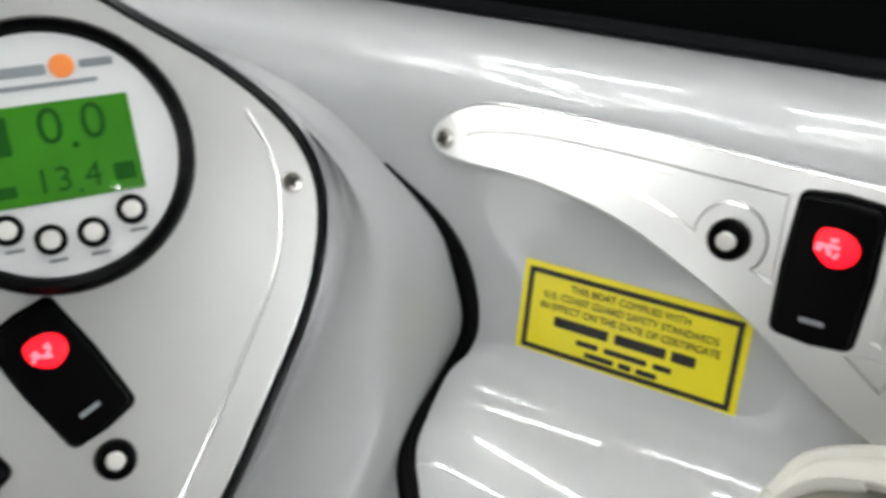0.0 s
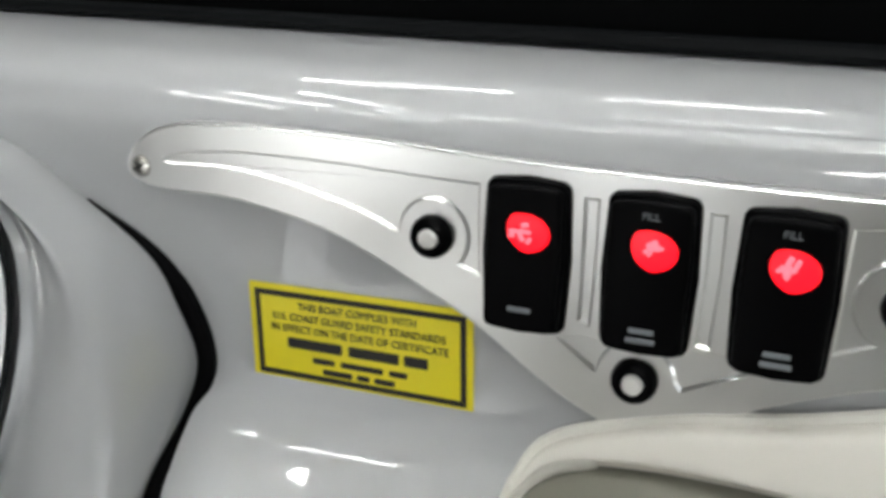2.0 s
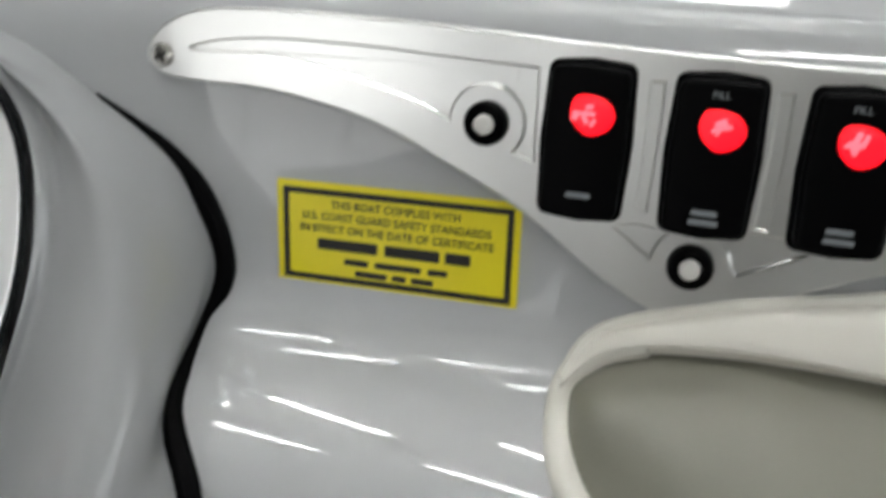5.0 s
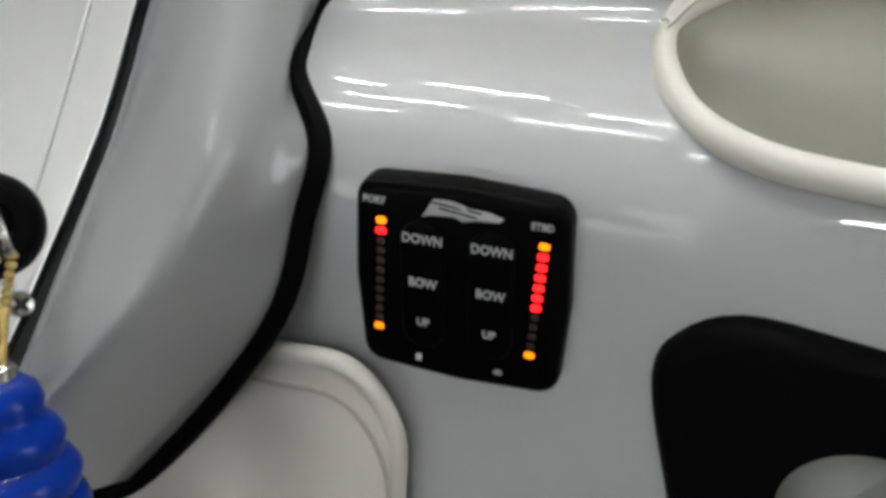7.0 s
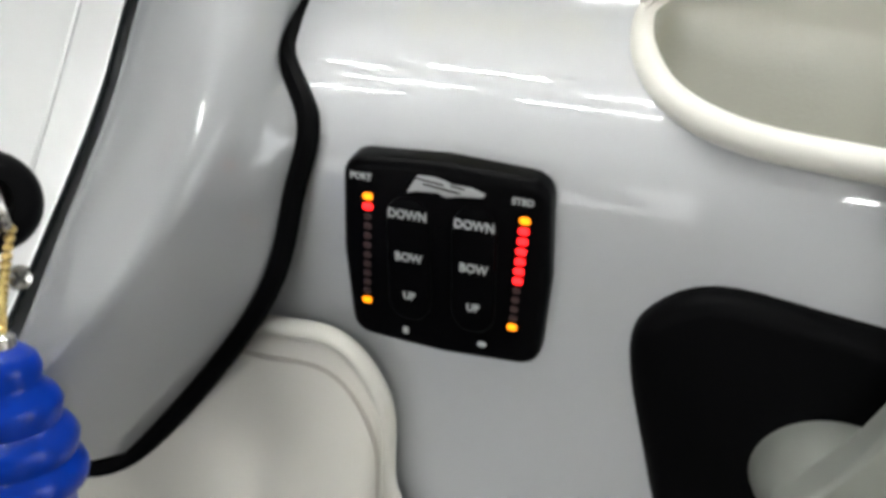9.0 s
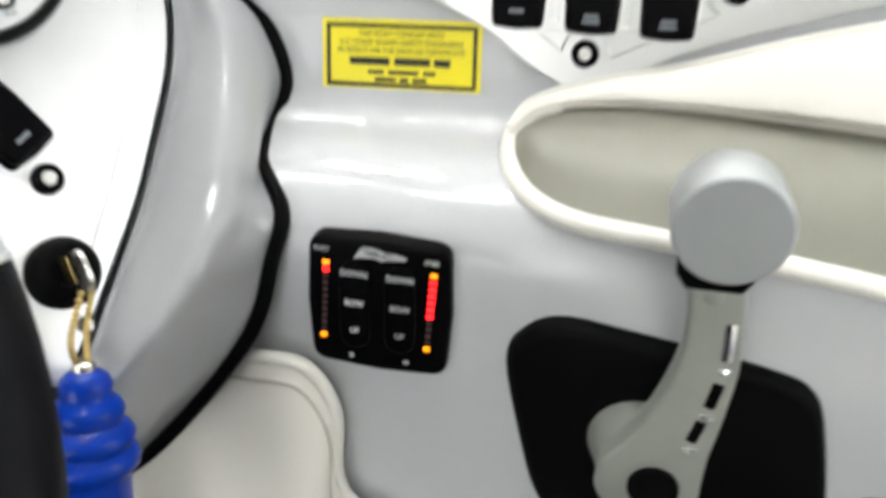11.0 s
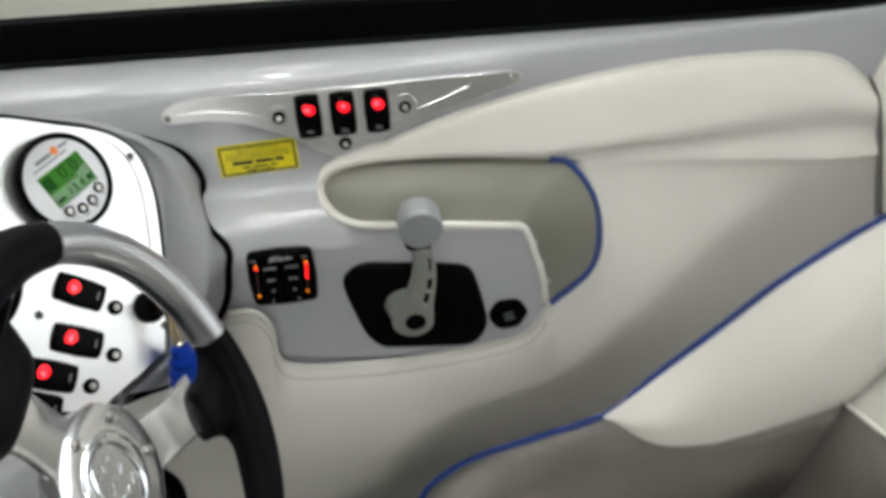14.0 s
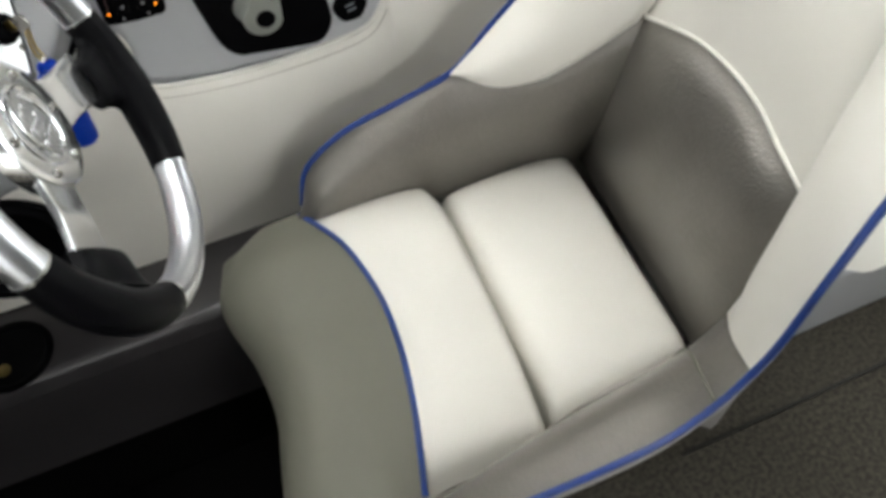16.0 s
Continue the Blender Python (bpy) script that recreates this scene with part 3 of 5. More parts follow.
def rocker(m, label, top_text="", low_text=2, glow=True):
    """A lit rocker switch of 27 by 49 mm on the plane z=0 of the pose m."""
    m = m @ pose(0, 0, -0.0022)
    s = thing("rocker_switch", m, label, "switch", "lit rocker switches")
    o = rrect(0.0268, 0.049, 0.0035, 4, belly=0.0009)
    part("bezel", slab(o, 0.0055, 0.0018, m), PLASTIC, s)
    # the key tips: its lower end stands out, its upper end lies low
    bm = slab(rrect(0.0238, 0.0455, 0.0028, 4, belly=0.0006), 0.0045, 0.0016, Matrix())
    for vert in bm.verts:
        y = vert.co.y / 0.0228
        if vert.co.z > 0.001:
            vert.co.z += 0.0010 - 0.0022 * (1 - y * y) - 0.0008 * y
    bmesh.ops.transform(bm, matrix=m @ pose(0, 0, 0.0042), verts=bm.verts)
    key = part("key", bm, PLASTIC, s)
    lens = [(0.0084 * math.cos(a), 0.0086 + 0.0066 * math.sin(a)) for a in (2 * math.pi * k / 28 for k in range(28))]
    part("lamp_lens", slab(lens, 0.0016, 0.0008, m @ pose(0, 0, 0.0068), dome=0.0004), RED_LAMP, key, "glowing red oval lens")
    pick = random.Random(int(1e5 * abs(m.translation.x) + 1e4 * abs(m.translation.z)))
    for _ in range(7):
        q, r = pick.uniform(0, 2 * math.pi), pick.uniform(0.0004, 0.0034)
        at = m @ pose(r * 1.15 * math.cos(q), 0.0086 + r * 0.85 * math.sin(q), 0.0086, 0, 0, pick.uniform(0, 180))
        part("lens_facet", slab(rrect(pick.uniform(0.0018, 0.0042), pick.uniform(0.0009, 0.0018), 0.0004, 2), 0.0005, 0.0002, at), RED_CORE, key)
    if top_text:
        part("caption", lettering(top_text, 0.0030, m @ pose(0, 0.0188, 0.0088)), GREY_INK, key)
    for k in range(low_text):
        part("caption_bar", slab(rrect(0.0085 - 0.001 * (1 - k), 0.0017, 0.0003, 1, 0, -0.0160 - 0.0027 * k), 0.0003, 0.0001, m @ pose(0, 0, 0.0094 + 0.0008 * k)), GREY_INK, key)
    return s


def breaker(m, parent_label="black push button with a white centre", group="push buttons"):
    b = thing("push_button", m, parent_label, "push button", group)
    part("collar", lathe([(0.0072, 0), (0.0072, 0.0022), (0.0065, 0.0040), (0.0046, 0.0048), (0.0034, 0.0042), (0.0034, 0)], m, 28), PLASTIC, b, "black threaded collar")
    part("cap", lathe([(0.0033, 0), (0.0032, 0.0052), (0.0025, 0.0061), (0, 0.0064)], m, 20), WHITE_BUTTON, b, "white plunger")
    return b


DASH_SWITCHES = [(0.0425, 0.0445, 27.5), (-0.0015, 0.0275, 33), (-0.0345, -0.006, 37), (-0.0745, -0.0125, 37), (-0.1040, -0.0240, 37)]
DASH_BUTTONS = [(0.0547, 0.0106), (0.0165, -0.0075), (-0.0155, -0.0415), (-0.0525, -0.0475), (-0.0905, -0.0530)]
for (u, v, a), (bu, bv) in zip(DASH_SWITCHES, DASH_BUTTONS):
    rocker(dash(u, v, 0.002, a), "black rocker switch with red lamp on the dash", low_text=1)
    breaker(dash(bu, bv, 0.002))

# ignition switch, key, chain and float
ign = thing("ignition_switch", dash(0.0455, -0.0315, 0.002), "black ignition switch with brass key", "ignition switch")
mk = dash(0.0455, -0.0315, 0.002)
part("collar", lathe([(0.0165, 0), (0.0165, 0.004), (0.0145, 0.0095), (0.011, 0.012), (0.007, 0.012), (0.0065, 0.0095), (0, 0.0095)], mk, 32), RUBBER, ign, "black collar")
part("key_blade", box(-0.0016, 0.0016, -0.006, 0.006, 0.008, 0.020, mk, bev=0.0004), BRASS, ign, "brass key")
part("key_bow", slab(rrect(0.019, 0.021, 0.007, 5), 0.0024, 0.0008, mk @ pose(-0.0012, -0.002, 0.029, 90, 0, 90)), STEEL, ign, "steel key head")
FOB = Vector((-0.050, -0.190, 0.697))
fob = thing("key_float", FOB + Vector((0, 0, -0.07)), "bright blue ridged key float on a brass bead chain", "key float")
k0 = mk @ Vector((-0.0012, -0.011, 0.029))
for off in (-0.0016, 0.0016):
    a, b = k0 + Vector((off, off, 0)), FOB + Vector((off - 0.001, off + 0.009, 0.037))
    for k in range(15):
        p = a.lerp(b, k / 14) + Vector((-0.002, -0.002 + off, -0.003)) * math.sin(math.pi * k / 14)
        part("bead", lathe([(0, -0.0017), (0.0012, -0.0011), (0.0017, 0), (0.0012, 0.0011), (0, 0.0017)], Matrix.Translation(p), 8), BRASS, fob)
FZ = Vector((-0.003, 0.026, 0.095)).normalized()
FX = Vector((0.8, -0.6, 0)).cross(FZ).cross(FZ).normalized() * -1
mf = axes(FOB, FX, FZ.cross(FX), FZ)
prof = [(0, 0.034), (0.0060, 0.0335), (0.0098, 0.0305), (0.0112, 0.0265), (0.0106, 0.0235), (0.0112, 0.0215), (0.0140, 0.0190), (0.0158, 0.0155), (0.0150, 0.0120), (0.0146, 0.0100), (0.0172, 0.0080),
        (0.0192, 0.0045), (0.0186, 0.0008), (0.0176, -0.0012), (0.0196, -0.0035), (0.0208, -0.0070), (0.0200, -0.0105), (0.0172, -0.0128), (0.0162, -0.0150), (0.0165, -0.060), (0.0155, -0.066), (0.011, -0.070), (0, -0.071)]
part("cap", lathe([(0.0052, 0.033), (0.0050, 0.0365), (0.0030, 0.038), (0, 0.0382)], mf, 16), STEEL, fob, "small steel cap")
part("float_body", lathe(prof, mf, 28), FLOAT_BLUE, fob)
for k in range(3):
    part("print_bar", box(-0.009 + 0.002 * k, 0.008, -0.0168, -0.0160, -0.038 - 0.007 * k, -0.034 - 0.007 * k, mf @ pose(0, 0, 0, 0, 0, -15)), WHITE_INK, fob, smooth=False)

# ---- switch plate on the side ----
TOP = [(-0.0485, 0.8775), (-0.042, 0.887), (-0.026, 0.8935), (0.003, 0.8945), (0.054, 0.8925), (0.104, 0.889), (0.169, 0.886), (0.230, 0.8845), (0.300, 0.8815), (0.337, 0.8805), (0.3465, 0.8755), (0.347, 0.8705)]
BOT = [(0.338, 0.8655), (0.305, 0.8575), (0.250, 0.8435), (0.203, 0.8300), (0.172, 0.8175), (0.158, 0.8095), (0.143, 0.8065), (0.130, 0.8090), (0.110, 0.820), (0.089, 0.835), (0.060, 0.850), (0.034, 0.861), (0.0, 0.868), (-0.030, 0.8695), (-0.043, 0.8715)]
bil = [(p.x, (p.y - 0.8) / 0.98) for p in cr([(x, z, 0) for x, z in TOP + BOT], 3, True)]
M0 = upper(0, 0.8)
sp = thing("switch_plate", upper(0.14, 0.85), "milled aluminium switch plate shaped like a wing", "switch plate")


def arc(x, z, r, a0, a1, n=14):
    return [(x + r * math.cos(radians(a0 + (a1 - a0) * k / n)), z + r * math.sin(radians(a0 + (a1 - a0) * k / n))) for k in range(n + 1)]


def pocketed(outline, pockets, h, depth, bev, m):
    """A plate of that outline with sloped pockets milled into its face."""
    o = [Vector((q[0], q[1])) for q in outline]
    o = o if area2(o) > 0 else o[::-1]
    bm = bmesh.new()
    rings = []
    for d, z in [(0, -0.001), (0, h - bev)] + [(bev * (1 - math.cos(a)), h - bev + bev * math.sin(a)) for a in (0.5, 1.0, math.pi / 2)]:
        rings.append([bm.verts.new(m @ Vector((q.x, q.y, z))) for q in (inset(o, d) if d else o)])
    for a, b in zip(rings, rings[1:]):
        for k in range(len(a)):
            bm.faces.new((a[k], a[(k + 1) % len(a)], b[(k + 1) % len(a)], b[k]))
    edges = [bm.edges.get((rings[-1][k - 1], rings[-1][k])) for k in range(len(o))]
    for pocket in pockets:
        p = [Vector((x, (z - 0.8) / 0.98)) for x, z in pocket]
        p = p if area2(p) > 0 else p[::-1]
        tops = [bm.verts.new(m @ Vector((q.x, q.y, h))) for q in p]
        lows = [bm.verts.new(m @ Vector((q.x, q.y, h - depth))) for q in inset(p, depth * 0.9)]
        edges += [bm.edges.new((tops[k - 1], tops[k])) for k in range(len(p))]
        for k in range(len(p)):
            bm.faces.new((tops[k - 1], tops[k], lows[k], lows[k - 1]))
        bm.faces.new(lows)
    bmesh.ops.triangle_fill(bm, edges=edges, use_beauty=True)
    bm.faces.new(rings[0][::-1])
    return bm


BUTTONS = ((0.0752, 0.8630), (0.1423, 0.8243), (0.2135, 0.8567))
wing = [(p.x, p.y) for p in cr([(-0.0319, 0.8800, 0), (-0.0285, 0.8822, 0), (-0.0152, 0.8845, 0), (0.0048, 0.8856, 0), (0.0359, 0.8847, 0), (0.065, 0.8828, 0), (0.0915, 0.8812, 0)], 4)]
wing += [(0.0915, 0.851)] + arc(*BUTTONS[0], 0.0118, -48, 186) + [(p.x, p.y) for p in cr([(0.0585, 0.8645, 0), (0.0501, 0.868, 0), (0.0345, 0.8725, 0), (0.0142, 0.877, 0), (-0.0072, 0.8793, 0), (-0.028, 0.8792, 0)], 4)]
POCKETS = [
    wing,
    [(0.1244, 0.8795), (0.1294, 0.8795), (0.1290, 0.8600), (0.1278, 0.8390), (0.1236, 0.8405), (0.1242, 0.8600)],
    [(0.1606, 0.8780), (0.1656, 0.8780), (0.1654, 0.8600), (0.1636, 0.8370), (0.1590, 0.8375), (0.1604, 0.8600)],
    [(0.1166, 0.8345), (0.1301, 0.8245)] + arc(*BUTTONS[1], 0.0116, 160, 122, 5) + [(0.1250, 0.8362)],
    [(0.1515, 0.8375)] + arc(*BUTTONS[1], 0.0116, 48, 4, 5) + [(0.1560, 0.8222), (0.1765, 0.8318), (0.1690, 0.8362)],
    [(0.1975, 0.8770), (0.1960, 0.8402)] + [(0.2075, 0.8450)] + arc(*BUTTONS[2], 0.0132, 238, -20, 16)[::1] + [(0.2420, 0.8560), (0.2850, 0.8690), (0.2890, 0.8730), (0.2600, 0.8775), (0.2227, 0.8790)],
]
part("plate", pocketed(bil, POCKETS, 0.0042, 0.0011, 0.0009, M0), BILLET, sp, "brushed aluminium plate with milled pockets", angle=10)
screw(upper(-0.0415, 0.8775, 0.004), sp)
screw(upper(0.3365, 0.8765, 0.004), sp)
for x, z, a, text, bars in ((0.1070, 0.8600, -1.5, "", 1), (0.1447, 0.8583, -1.5, "FILL", 2), (0.1824, 0.8567, -1.5, "FILL", 2)):
    rocker(upper(x, z, 0.0035, a), "black rocker switch with red lamp on the side plate", text, bars)
for x, z in BUTTONS:
    breaker(upper(x, z, 0.0040))

# ---- compliance label ----
lab = thing("compliance_label", upper(0.0437, 0.8185), "yellow printed compliance label with black border", "label")
ml = upper(0.0437, 0.8190, 0.0005)
part("backing", slab(rrect(0.0885, 0.0385, 0.0008, 2), 0.0004, 0.0001, ml), YELLOW, lab)
for x0, x1, y0, y1 in ((-0.0418, 0.0418, 0.0147, 0.0168), (-0.0418, 0.0418, -0.0168, -0.0147), (-0.0418, -0.0397, -0.0147, 0.0147), (0.0397, 0.0418, -0.0147, 0.0147)):
    part("border", box(x0, x1, y0, y1, 0.0004, 0.0006, ml), INK, lab, smooth=False)
for k, (line, size) in enumerate((("THIS BOAT COMPLIES WITH", 0.0040), ("U.S. COAST GUARD SAFETY STANDARDS", 0.0040), ("IN EFFECT ON THE DATE OF CERTIFICATE", 0.0040))):
    part("line", lettering(line, size, ml @ pose(0, 0.0115 - 0.0045 * k, 0.0005), squeeze=0.93), INK, lab)
for name, y, h, words in (("name_bar", -0.0030, 0.0040, ((-0.0175, 0.0225), (0.0065, 0.0200), (0.0230, 0.0090))), ("address_bar", -0.0088, 0.0022, ((-0.0140, 0.0090), (0.0015, 0.0170), (0.0160, 0.0070))),
                          ("address_bar", -0.0128, 0.0022, ((-0.0085, 0.0120), (0.0020, 0.0050), (0.0105, 0.0080)))):
    for x, w in words:
        part(name, slab(rrect(w, h, 0.0004, 1, x, y), 0.0002, 0.0001, ml @ pose(0, 0, 0.0004)), INK, lab)

# ---- trim tab control ----
mt = lower(0.0512, 0.7172, 0, -2.8)
tab = thing("trim_tab_control", mt, "black trim tab control with red and amber lights", "control panel")
body = part("body", slab(rrect(0.0718, 0.0740, 0.0080, 5, 0.0006, -0.0010, belly=0.0016), 0.0100, 0.0035, mt), PLASTIC, tab)
zt = 0.0101
for sx in (-0.0115, 0.0120):
    part("key_pad", slab(rrect(0.0155, 0.050, 0.0077, 8, sx, -0.001), 0.0015, 0.0009, mt @ pose(0, 0, zt - 0.0003)), PLASTIC, tab, "raised black key pad")
    for word, y, size in (("DOWN", 0.0177, 0.0048), ("BOW", 0.0008, 0.0048), ("UP", -0.0152, 0.0044)):
        part("word", lettering(word, size, mt @ pose(sx + 0.0002, y, zt + 0.0013), bold=0.00012, squeeze=0.86), WHITE_INK, tab)
for word, x, y in (("PORT", -0.0280, 0.0292), ("STBD", 0.0278, 0.0286)):
    part("word", lettering(word, 0.0034, mt @ pose(x, y, zt), bold=0.0001, squeeze=0.9), WHITE_INK, tab)
emblem = part("emblem", slab([(x + 0.001, y * 0.8 + 0.0300) for x, y in ((-0.0126, -0.0052), (-0.0087, 0.0034), (-0.0034, 0.0037), (0.0010, 0.0026), (0.0029, 0.0015), (0.0097, 0.0013), (0.0145, -0.0008), (0.0131, -0.0026), (0.0060, -0.0034), (0.0010, -0.0048), (-0.0019, -0.0032), (-0.0097, -0.0040))], 0.0005, 0.0001, mt @ pose(0, 0, zt - 0.0002)), WHITE_INK, tab, "white emblem")
for x, y, w in ((-0.0035, 0.0312, 0.0100), (0.0005, 0.0292, 0.0130), (0.0060, 0.0305, 0.0050)):
    part("emblem_bar", slab(rrect(w, 0.0007, 0.0003, 1), 0.0003, 0.0001, mt @ pose(x, y, zt + 0.0002, 0, 0, -7)), INK, emblem)
part("mark", slab(rrect(0.0022, 0.0030, 0.0006, 2, -0.0135, -0.0315), 0.0005, 0.0001, mt @ pose(0, 0, zt - 0.0002)), WHITE_INK, tab)
part("mark", slab(rrect(0.0032, 0.0022, 0.001, 3, 0.0155, -0.0312), 0.0005, 0.0001, mt @ pose(0, 0, zt - 0.0002)), WHITE_INK, tab)
for x, lean, lit in ((-0.0270, 0.0012, "arddddddddda"), (0.0275, 0.0013, "arrrrrrdddda")):
    for k, c in enumerate(lit):
        part("led", slab(rrect(0.0034 if c in "ar" else 0.0026, 0.0024, 0.0009, 3, x + lean * (1 - 2 * k / 11), 0.0220 - 0.0430 * k / 11), 0.0008, 0.0003, mt @ pose(0, 0, zt - 0.0002)), {"a": AMBER_LED, "r": RED_LED, "d": DARK_LED}[c], tab,
             {"a": "lit amber light", "r": "lit red light", "d": "unlit light"}[c])

# ---- throttle ----
thr = thing("throttle_control", lower(0.197, 0.645), "cast silver throttle lever on a black base plate", "throttle")
TP = [(0.117, 0.692), (0.1235, 0.709), (0.142, 0.7195), (0.175, 0.7165), (0.240, 0.7060), (0.262, 0.696), (0.2705, 0.672), (0.2785, 0.625), (0.2775, 0.600), (0.262, 0.5785), (0.235, 0.577), (0.170, 0.585), (0.150, 0.590), (0.134, 0.612), (0.124, 0.652)]
tp = [(p.x, p.y) for p in cr([(x, z, 0) for x, z in TP], 4, True)]
ML = axes((0, panel_y(0.06) + 0.06 * 0.06, 0), Vector((1, -0.06, 0)).normalized(), (0, 0, 1), Vector((-0.06, -1, 0)).normalized())
part("base_plate", slab(tp, 0.010, 0.0065, ML), RUBBER, thr, "black rounded base plate")
HUB = (0.1915, 0.660)
part("hub", lathe([(0.0255, 0.006), (0.0252, 0.012), (0.0245, 0.026), (0.0242, 0.030), (0, 0.030)], lower(*HUB) @ Matrix(((1, 0, 0.24, -0.0085), (0, 1, 0.10, -0.0030), (0, 0, 1, 0), (0, 0, 0, 1))), 40), CAST, thr, "round silver hub", angle=30)
KNOB = (0.2075, 0.7975)
LEV = [(0.1915, 0.660), (0.1990, 0.682), (0.2058, 0.705), (0.2105, 0.730), (0.2105, 0.752), (0.2085, 0.772)]
WID = [0.0245, 0.0178, 0.0145, 0.0125, 0.0115, 0.0115]
cl, wd = cr([(x, z, 0) for x, z in LEV], 6), cr([(w, 0, 0) for w in WID], 6)
left, right = [], []
for i, p in enumerate(cl):
    d = (cl[min(i + 1, len(cl) - 1)] - cl[max(i - 1, 0)]).normalized()
    nrm = Vector((-d.y, d.x, 0))
    left.append(p + nrm * wd[i].x)
    right.append(p - nrm * wd[i].x)
round_end = [Vector((HUB[0] + 0.0245 * math.cos(a), HUB[1] + 0.0245 * math.sin(a), 0)) for a in (radians(190 + 150 * k / 14) for k in range(15))]
lever_o = [(p.x, p.y) for p in right + left[::-1] + round_end]
LZ = ML @ pose(0, 0, 0.029)
part("lever", slab(lever_o, 0.013, 0.0025, LZ), CAST, thr, "curved cast silver lever")
part("hub_cap", lathe([(0.0118, 0.0), (0.0118, 0.0012), (0.011, 0.0014), (0.0100, 0.0004), (0, 0.0002)], lower(*HUB, 0.0425), 28), RUBBER, thr, "black hub recess")
# slots are inlays: black paints their shade, polished metal the bright reflection
for t0, t1, material in ((0.27, 0.38, RUBBER), (0.46, 0.55, RUBBER), (0.64, 0.82, POLISHED)):
    i0, i1 = int(t0 * (len(cl) - 1)), int(t1 * (len(cl) - 1))
    pts = [cl[i] for i in range(i0, i1 + 1)]
    part("slot", tube([LZ @ Vector((p.x + 0.0064, p.y, 0.0108)) for p in pts], 0.0034, 8), material, thr, "inlay with a slot's shade and gleam put into its colour")
    p = cl[i0]
    # polished sliver stands in for the glint below each slot
    part("slot_glint", tube([LZ @ Vector((p.x + 0.0064 + dx, p.y - dy, 0.0128)) for dx, dy in ((-0.0034, 0.0046), (0.0003, 0.0054), (0.0036, 0.0044))], lambda t: 0.0006 + 0.0013 * math.sin(math.pi * t), 6, n=4), POLISHED, thr, "polished inlay that paints the glint on a slot's edge")
part("boss", lathe([(0.0042, 0.0), (0.0042, 0.0012), (0.003, 0.002), (0, 0.002)], LZ @ pose(0.2085, 0.7640, 0.0125), 16), CAST, thr)
part("collar", slab([(0.1965, 0.7685), (0.2185, 0.7685), (0.2225, 0.7745), (0.2230, 0.7815), (0.1920, 0.7815), (0.1925, 0.7745)], 0.024, 0.003, ML @ pose(0, 0, 0.0245)), RUBBER, thr, "black rubber collar")
part("knob", lathe([(0.0, 0.0), (0.017, 0.0), (0.021, 0.003), (0.0228, 0.008), (0.0228, 0.0325), (0.0224, 0.0342), (0.0214, 0.0352), (0.0205, 0.0353), (0, 0.0355)], lower(*KNOB, 0.018), 44), KNOB_GREY, thr, "round silver knob", angle=30)

# ---- accessory socket ----
soc = thing("accessory_socket", lower(0.3045, 0.6185), "round black accessory socket cap with lettering", "socket")
ms = lower(0.3045, 0.6185)
pts = [((0.0225 + 0.0008 * math.cos(6 * a)) * math.cos(a), (0.0225 + 0.0008 * math.cos(6 * a)) * math.sin(a)) for a in (2 * math.pi * k / 48 for k in range(48))]
part("cap", slab(pts, 0.008, 0.003, ms), PLASTIC, soc)
for k in range(2):
    part("print_bar", slab(rrect(0.0125, 0.0026, 0.0006, 2, 0.0, 0.0042 - 0.0080 * k), 0.0004, 0.0001, ms @ pose(0, 0, 0.0078, 0, 0, 14)), GREY_INK, soc)

# ---- padded side panel ----
pad = thing("coaming_pad", (0.3, -0.1, 0.5), "cream vinyl padded side panel with taupe inset and blue piping", "padded panel")
UE = [(0.107, -0.018, 0.789), (0.118, -0.005, 0.801), (0.155, -0.001, 0.813), (0.195, 0.000, 0.821), (0.273, 0.004, 0.841), (0.39, 0.008, 0.860), (0.507, 0.011, 0.868), (0.60, 0.010, 0.865), (0.66, 0.009, 0.860), (0.72, 0.006, 0.845), (0.765, 0.0, 0.810)]
LE = [(0.107, -0.021, 0.786), (0.122, -0.013, 0.796), (0.150, -0.012, 0.801), (0.195, -0.014, 0.802), (0.262, -0.020, 0.799), (0.340, -0.032, 0.794), (0.405, -0.043, 0.788), (0.50, -0.052, 0.778), (0.60, -0.061, 0.769), (0.69, -0.068, 0.760), (0.752, -0.070, 0.756)]
CREST = (0.5, 0.6, 0.7, 0.8, 0.88, 0.90, 0.82, 0.70, 0.57, 0.45, 0.38)
mid_a = [Vector(a).lerp(Vector(b), 0.12) + Vector((0, -0.009, 0.004)) * min(1.0, 0.3 + 0.12 * i) for i, (a, b) in enumerate(zip(UE, LE))]
mid = [Vector(a).lerp(Vector(b), f * 0.6) + Vector((0, -0.012, 0.008)) * min(1.0, 0.2 + 0.12 * i) for i, (a, b, f) in enumerate(zip(UE, LE, CREST))]
crest = [Vector(a).lerp(Vector(b), f) + Vector((0, -0.014, 0.004)) * min(1.0, 0.2 + 0.12 * i) for i, (a, b, f) in enumerate(zip(UE, LE, CREST))]
under = [Vector(a).lerp(Vector(b), (f + 1) / 2) + Vector((0, 0.0008, 0.0)) * min(1.0, 0.2 + 0.12 * i) for i, (a, b, f) in enumerate(zip(UE, LE, CREST))]
tuck = [Vector(b) + Vector((0, 0.012, -0.002)) for b in LE]
part("upper_bolster", loft([UE, mid_a, mid, crest, under, LE, tuck], 6, 4), CREAM, pad)
part("welt", tube(UE, 0.0028, 8, n=6), WELT, pad)
